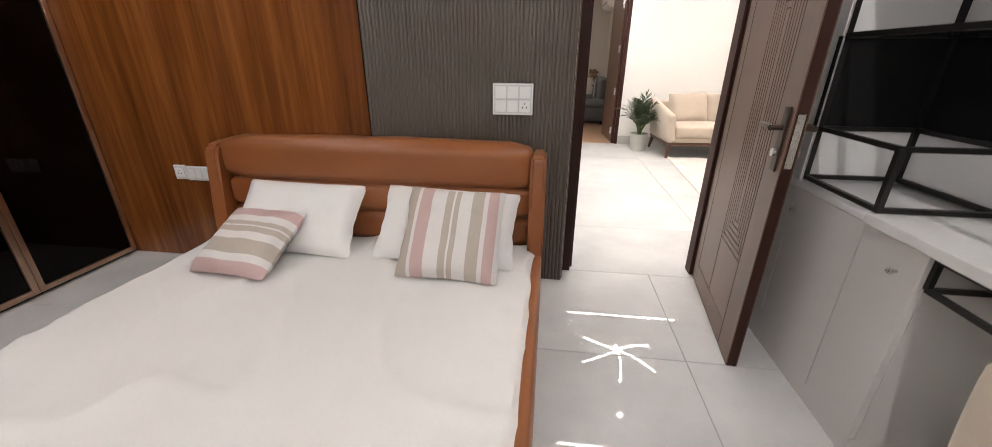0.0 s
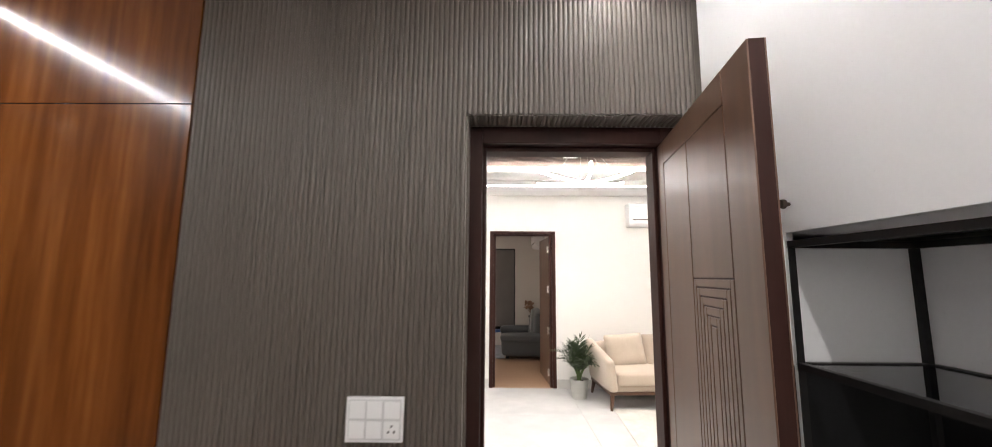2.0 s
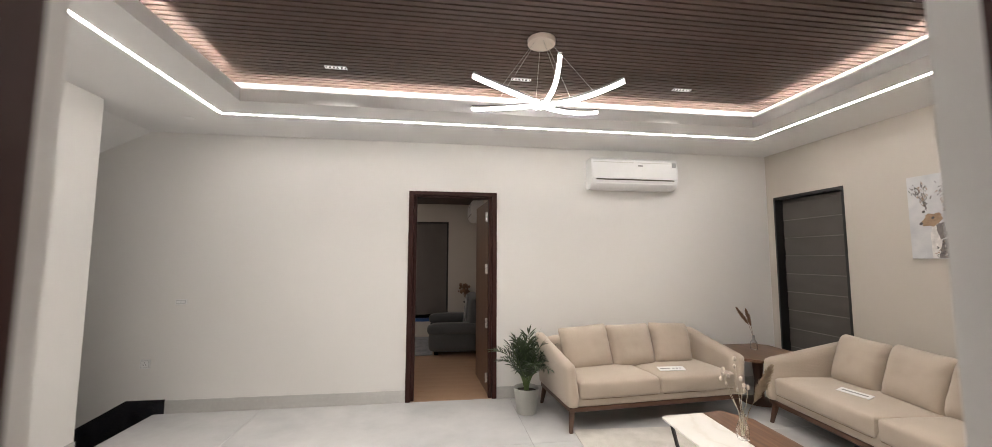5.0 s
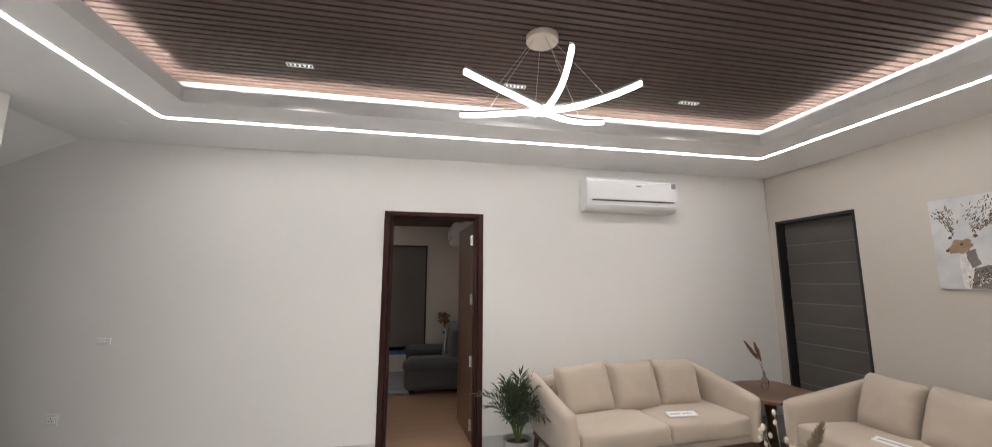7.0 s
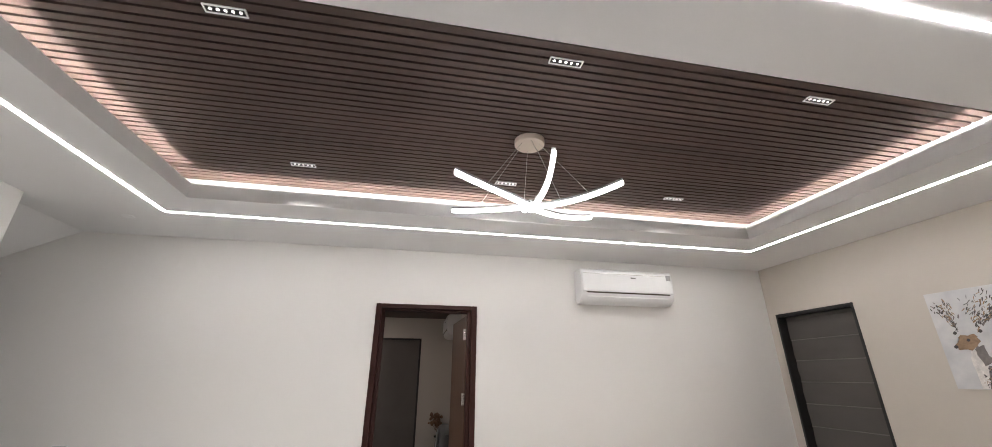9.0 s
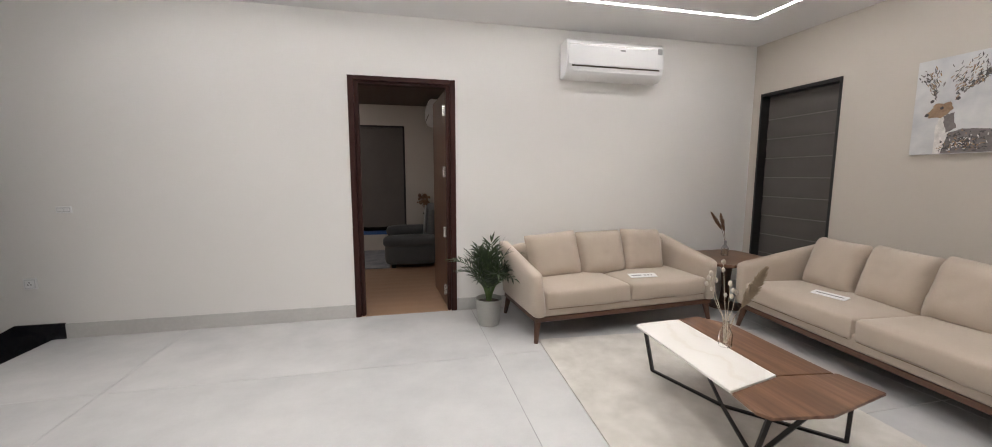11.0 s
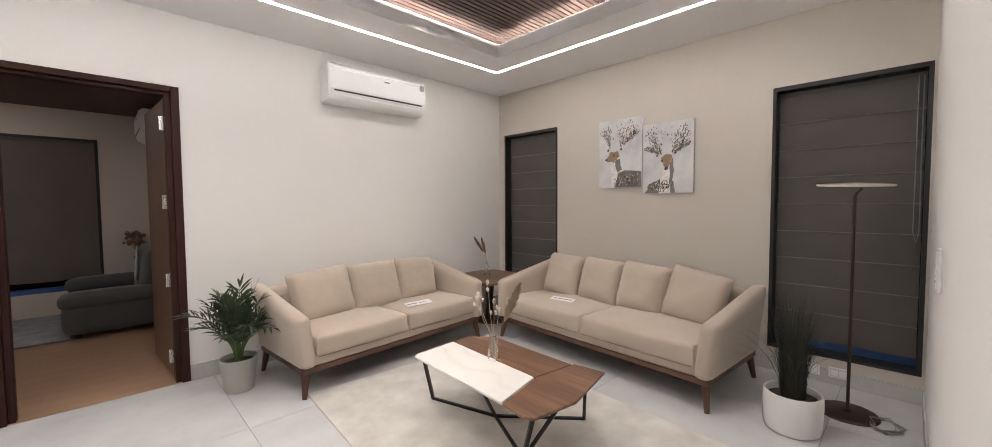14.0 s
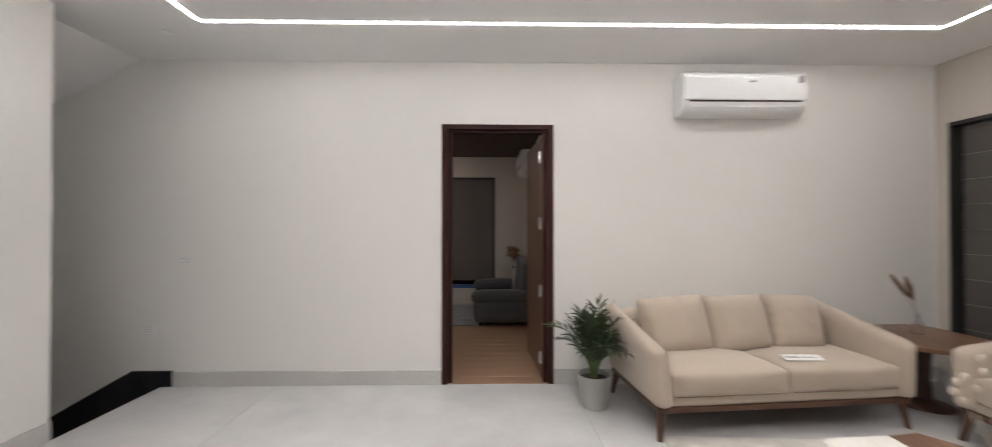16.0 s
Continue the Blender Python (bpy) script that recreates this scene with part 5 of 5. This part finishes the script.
def cushion(name, x, top, low, w, h, t, turn, roll, mat, label, seed):
    """Leans from low (y, z) on the bed back to top (y, z)."""
    lean = math.degrees(math.atan2(top[0] - low[0], top[1] - low[1]))
    tagged(part(name, pillow(w, h, t, seed, 20, 0.07), mat, None, smooth=True, at=pose(x, (top[0] + low[0]) / 2, (top[1] + low[1]) / 2, -lean, roll, turn)), label, "pillow")


cushion("bed_pillow", -1.175, (1.92, 0.56), (1.66, 0.31), 0.68, 0.42, 0.15, 0, 1, LINEN, "plump white cotton pillow leaning on the headboard", 1)
cushion("bed_pillow", -0.375, (1.92, 0.555), (1.66, 0.31), 0.71, 0.42, 0.15, 0, 2, LINEN, "white cotton pillow behind the striped cushion", 6)
W_, B_, P_, R_ = (0.74, 0.72, 0.71), (0.50, 0.44, 0.385), (0.60, 0.43, 0.42), (0.66, 0.62, 0.55)
S1 = stripes("striped_cotton_flat", 2, [(0, P_), (0.13, W_), (0.22, B_), (0.42, W_), (0.52, B_), (0.6, W_), (0.62, B_), (0.68, W_), (0.78, P_), (0.93, W_)])
S2 = stripes("striped_cotton_tall", 0, [(0, B_), (0.12, W_), (0.155, P_), (0.28, W_), (0.42, B_), (0.49, W_), (0.51, B_), (0.56, W_), (0.68, B_), (0.8, W_), (0.84, P_), (0.94, W_)])
cushion("striped_cushion", -1.275, (1.71, 0.485), (1.39, 0.31), 0.42, 0.40, 0.13, -8, -2, S1, "white cushion with pink and beige bands", 3)
cushion("striped_cushion", -0.315, (1.79, 0.62), (1.48, 0.30), 0.47, 0.46, 0.14, 1, 2, S2, "white cushion with upright pink and beige stripes", 8)

# switches and sockets on the bedroom wall
plate(pose(-0.085, 2.07, 1.016), 0.2, 0.15, 3, 2, "large white switch plate on the fluted wall")
plate(pose(-2.07, 2.0745, 0.565), 0.075, 0.085, 1, 1, "white socket on the teak wall", "wall_socket")
plate(pose(-1.95, 2.0745, 0.56), 0.15, 0.085, 3, 1, "white switch plate on the teak wall")

# shelf unit on the right
un = thing("lower_cabinet", pose(X_UNIT, 0, 0), "pale grey laminate base cabinets with small knobs", "cabinet")
part("carcass", boxes((0.022, 0.42, 1.06, 2.068, 0.07, 0.73)), LAM_GREY, un)
part("plinth", boxes((0.004, 0.42, 1.06, 2.068, 0.0, 0.069)), LAM_GREY, un, "dark grey recessed plinth")
for y0, y1, ky in ((1.063, 1.298, 1.137), (1.302, 1.688, 1.655), (1.692, 2.066, 0)):
    d = part("door", boxes((0.0, 0.021, y0, y1, 0.072, 0.728), bevel=0.0015), LAM_GREY, un, "pale grey cabinet door")
    if ky:
        part("knob", tube(bmesh.new(), [(0, ky, 0.645), (-0.012, ky, 0.645), (-0.014, ky, 0.645), (-0.024, ky, 0.645)], [0.004, 0.004, 0.01, 0.009], 14), CHROME, d, "round nickel knob", smooth=True)
wt = tagged(part("worktop", boxes((X_UNIT - 0.01, 1.555, -1.2, 1.305, 0.7305, 0.765), bevel=0.003), COUNTER), "white worktop over cabinets and knee space", "worktop")
wt2 = tagged(part("cabinet_top", boxes((X_UNIT, 1.555, 1.3055, 2.068, 0.7305, 0.755), bevel=0.002), LAM_WHITE), "white top panel under the open shelf", "worktop")
fs = thing("desk_shelf", pose(X_UNIT, 0, 0), "small black steel shelf hung under the worktop", "shelf")
for a, b in (((0.02, 1.055, 0.73), (0.02, 1.055, 0.635)), ((0.02, 0.86, 0.73), (0.02, 0.86, 0.635)), ((0.4, 1.055, 0.73), (0.4, 1.055, 0.635)), ((0.4, 0.86, 0.73), (0.4, 0.86, 0.635))):
    part("post", beam(bmesh.new(), a, b, 0.014), BLACK, fs)
for a, b in (((0.02, 1.055, 0.635), (0.02, 0.86, 0.635)), ((0.4, 1.055, 0.635), (0.4, 0.86, 0.635)), ((0.02, 1.055, 0.635), (0.4, 1.055, 0.635)), ((0.02, 0.86, 0.635), (0.4, 0.86, 0.635)), ((0.02, 1.055, 0.722), (0.02, 0.86, 0.722))):
    part("bar", beam(bmesh.new(), a, b, 0.014), BLACK, fs)

op = thing("open_shelf", pose(X_UNIT, 0, 0), "black steel frame shelf with smoked shelves", "shelf")
Z0, ZL, ZM, ZT, XR, YS = 0.768, 0.965, 1.285, 1.61, 0.343, 1.293
for y, z0, z1 in ((1.685, Z0, ZT), (YS, Z0, ZL), (-0.5, ZM, ZT)):
    for x in (0.012, XR):
        part("post", beam(bmesh.new(), (x, y, z0), (x, y, z1), 0.017), BLACK, op)
for z in (Z0 + 0.008, ZL):
    for a, b in (((0.012, 1.685), (0.012, YS)), ((XR, 1.685), (XR, YS)), ((0.012, 1.685), (XR, 1.685)), ((0.012, YS), (XR, YS))):
        part("bar", beam(bmesh.new(), (*a, z), (*b, z), 0.016), BLACK, op)
for z in (ZM, ZT - 0.01):
    for a, b in (((0.012, 1.685), (0.012, -0.5)), ((XR, 1.685), (XR, -0.5)), ((0.012, 1.685), (XR, 1.685)), ((0.012, -0.5), (XR, -0.5))):
        part("bar", beam(bmesh.new(), (*a, z), (*b, z), 0.018), BLACK, op)
part("shelf_board", boxes((0.02, XR + 0.008, -0.5, 1.69, ZM - 0.006, ZM + 0.006)), SMOKE_SHELF, op, "smoked glass shelf").visible_shadow = False
part("side_panel", boxes((0.0, 0.425, 1.692, 1.71, 0.757, ZL - 0.001)), LAM_WHITE, op, "white side panel")
part("side_panel", boxes((0.0, 0.425, 1.692, 1.71, ZM, ZT)), LAM_WHITE, op, "white side panel")
part("dark_side_panel", boxes((0.0, 0.425, 1.692, 1.71, ZL, ZM - 0.001)), LAM_BLACK, op, "black side panel")
part("back_panel", boxes((XR + 0.01, XR + 0.022, YS, 1.69, ZM + 0.01, ZT)), LAM_WHITE, op, "white back panel")
part("back_panel", boxes((XR + 0.01, XR + 0.022, YS, 1.69, ZL, ZM - 0.012)), LAM_BLACK, op, "black back panel")
part("back_panel", boxes((XR + 0.01, XR + 0.022, YS, 1.69, Z0, ZL - 0.001)), LAM_WHITE, op, "white back panel")
part("back_panel", boxes((XR + 0.01, XR + 0.022, -0.5, 1.316, Z0, ZT)), LAM_BACK, op, "taupe back panel")
uc = thing("wall_cabinet", pose(X_UNIT, 0, 0), "white laminate wall cabinets up to the ceiling", "cabinet")
part("carcass", boxes((0.02, 0.425, -1.2, 2.068, 1.63, H_BED - 0.003)), LAM_WHITE, uc)
for y0, y1, ky in ((0.9, 1.678, 1.655), (0.1, 0.896, 0), (-1.2, 0.096, 0)):
    d = part("door", boxes((0.0, 0.019, y0, y1, 1.63, H_BED - 0.006), bevel=0.0015), LAM_WHITE, uc, "white cabinet door")
    if ky:
        part("knob", tube(bmesh.new(), [(0, ky, 1.705), (-0.012, ky, 1.705), (-0.014, ky, 1.705), (-0.024, ky, 1.705)], [0.005, 0.005, 0.013, 0.012], 14), BRONZE, d, "round dark knob", smooth=True)
part("filler_panel", boxes((0.003, 0.02, 1.681, 2.068, 0.757, H_BED - 0.006)), LAM_WHITE, uc, "white filler panel")

# desk chair
cc = thing("desk_chair", pose(1.02, 0.4, 0), "cream upholstered chair at the desk", "chair")
part("seat", soft(0.44, 0.46, 0.1, 0.04, 8, 0.015), BOUCLE, cc, smooth=True, at=pose(0.08, 0, 0.38))
bm = soft(0.09, 0.5, 0.42, 0.045, 12, 0.012)
for v in bm.verts:
    v.co.x -= 0.12 * v.co.z - 0.5 * v.co.y ** 2
    if v.co.z > 0.2:
        v.co.y *= 1 - 0.5 * (v.co.z - 0.2) ** 2
part("backrest", bm, BOUCLE, cc, smooth=True, at=pose(-0.1, 0, 0.33))
for sx in (-0.1, 0.26):
    for sy in (-0.19, 0.19):
        part("leg", tube(bmesh.new(), [(sx, sy, 0.39), (sx * 1.15, sy * 1.12, 0)], [0.016, 0.011], 10), BLACK, cc, smooth=True)

# ---------------------------------------------------------------- floor pieces, last
def lay(floor, mat, name, xs, ys, gap, top, low, bevel):
    cache = {}
    for x0, x1 in zip(xs, xs[1:]):
        for y0, y1 in zip(ys, ys[1:]):
            w, d = round(x1 - x0 - gap, 4), round(y1 - y0 - gap, 4)
            if (w, d) not in cache:
                cache[w, d] = finish(name, box(bmesh.new(), -w / 2, w / 2, -d / 2, d / 2, low, top, bevel, 1), mat)
            ob = new(name, cache[w, d])
            ob.parent = floor
            ob.location = ((x0 + x1) / 2, (y0 + y1) / 2, 0)


lay(FLOOR_BED, TILE, "tile", [-3.25, -1.66, 0.74, 1.56], [-2.25, -2.145, -0.945, 0.255, 1.455, 2.213], 0.003, 0.0, -0.01, 0.001)
lay(FLOOR_HALL, TILE, "tile", [X_WEST, -1.125, 1.275, 3.675, X_EAST], [2.213, 2.94, 4.14, 5.29, Y_FAR], 0.003, 0.0, -0.01, 0.001)
px = [R2_LEFT, -1.3, -0.1, 1.1, R2_RIGHT]
ys = [Y_FAR + 0.001]
while ys[-1] + 0.16 < R2_FAR:
    ys.append(ys[-1] + 0.16)
lay(FLOOR_R2, R2FLOOR, "plank", px, ys + [R2_FAR], 0.0015, 0.0, -0.013, 0.0008)
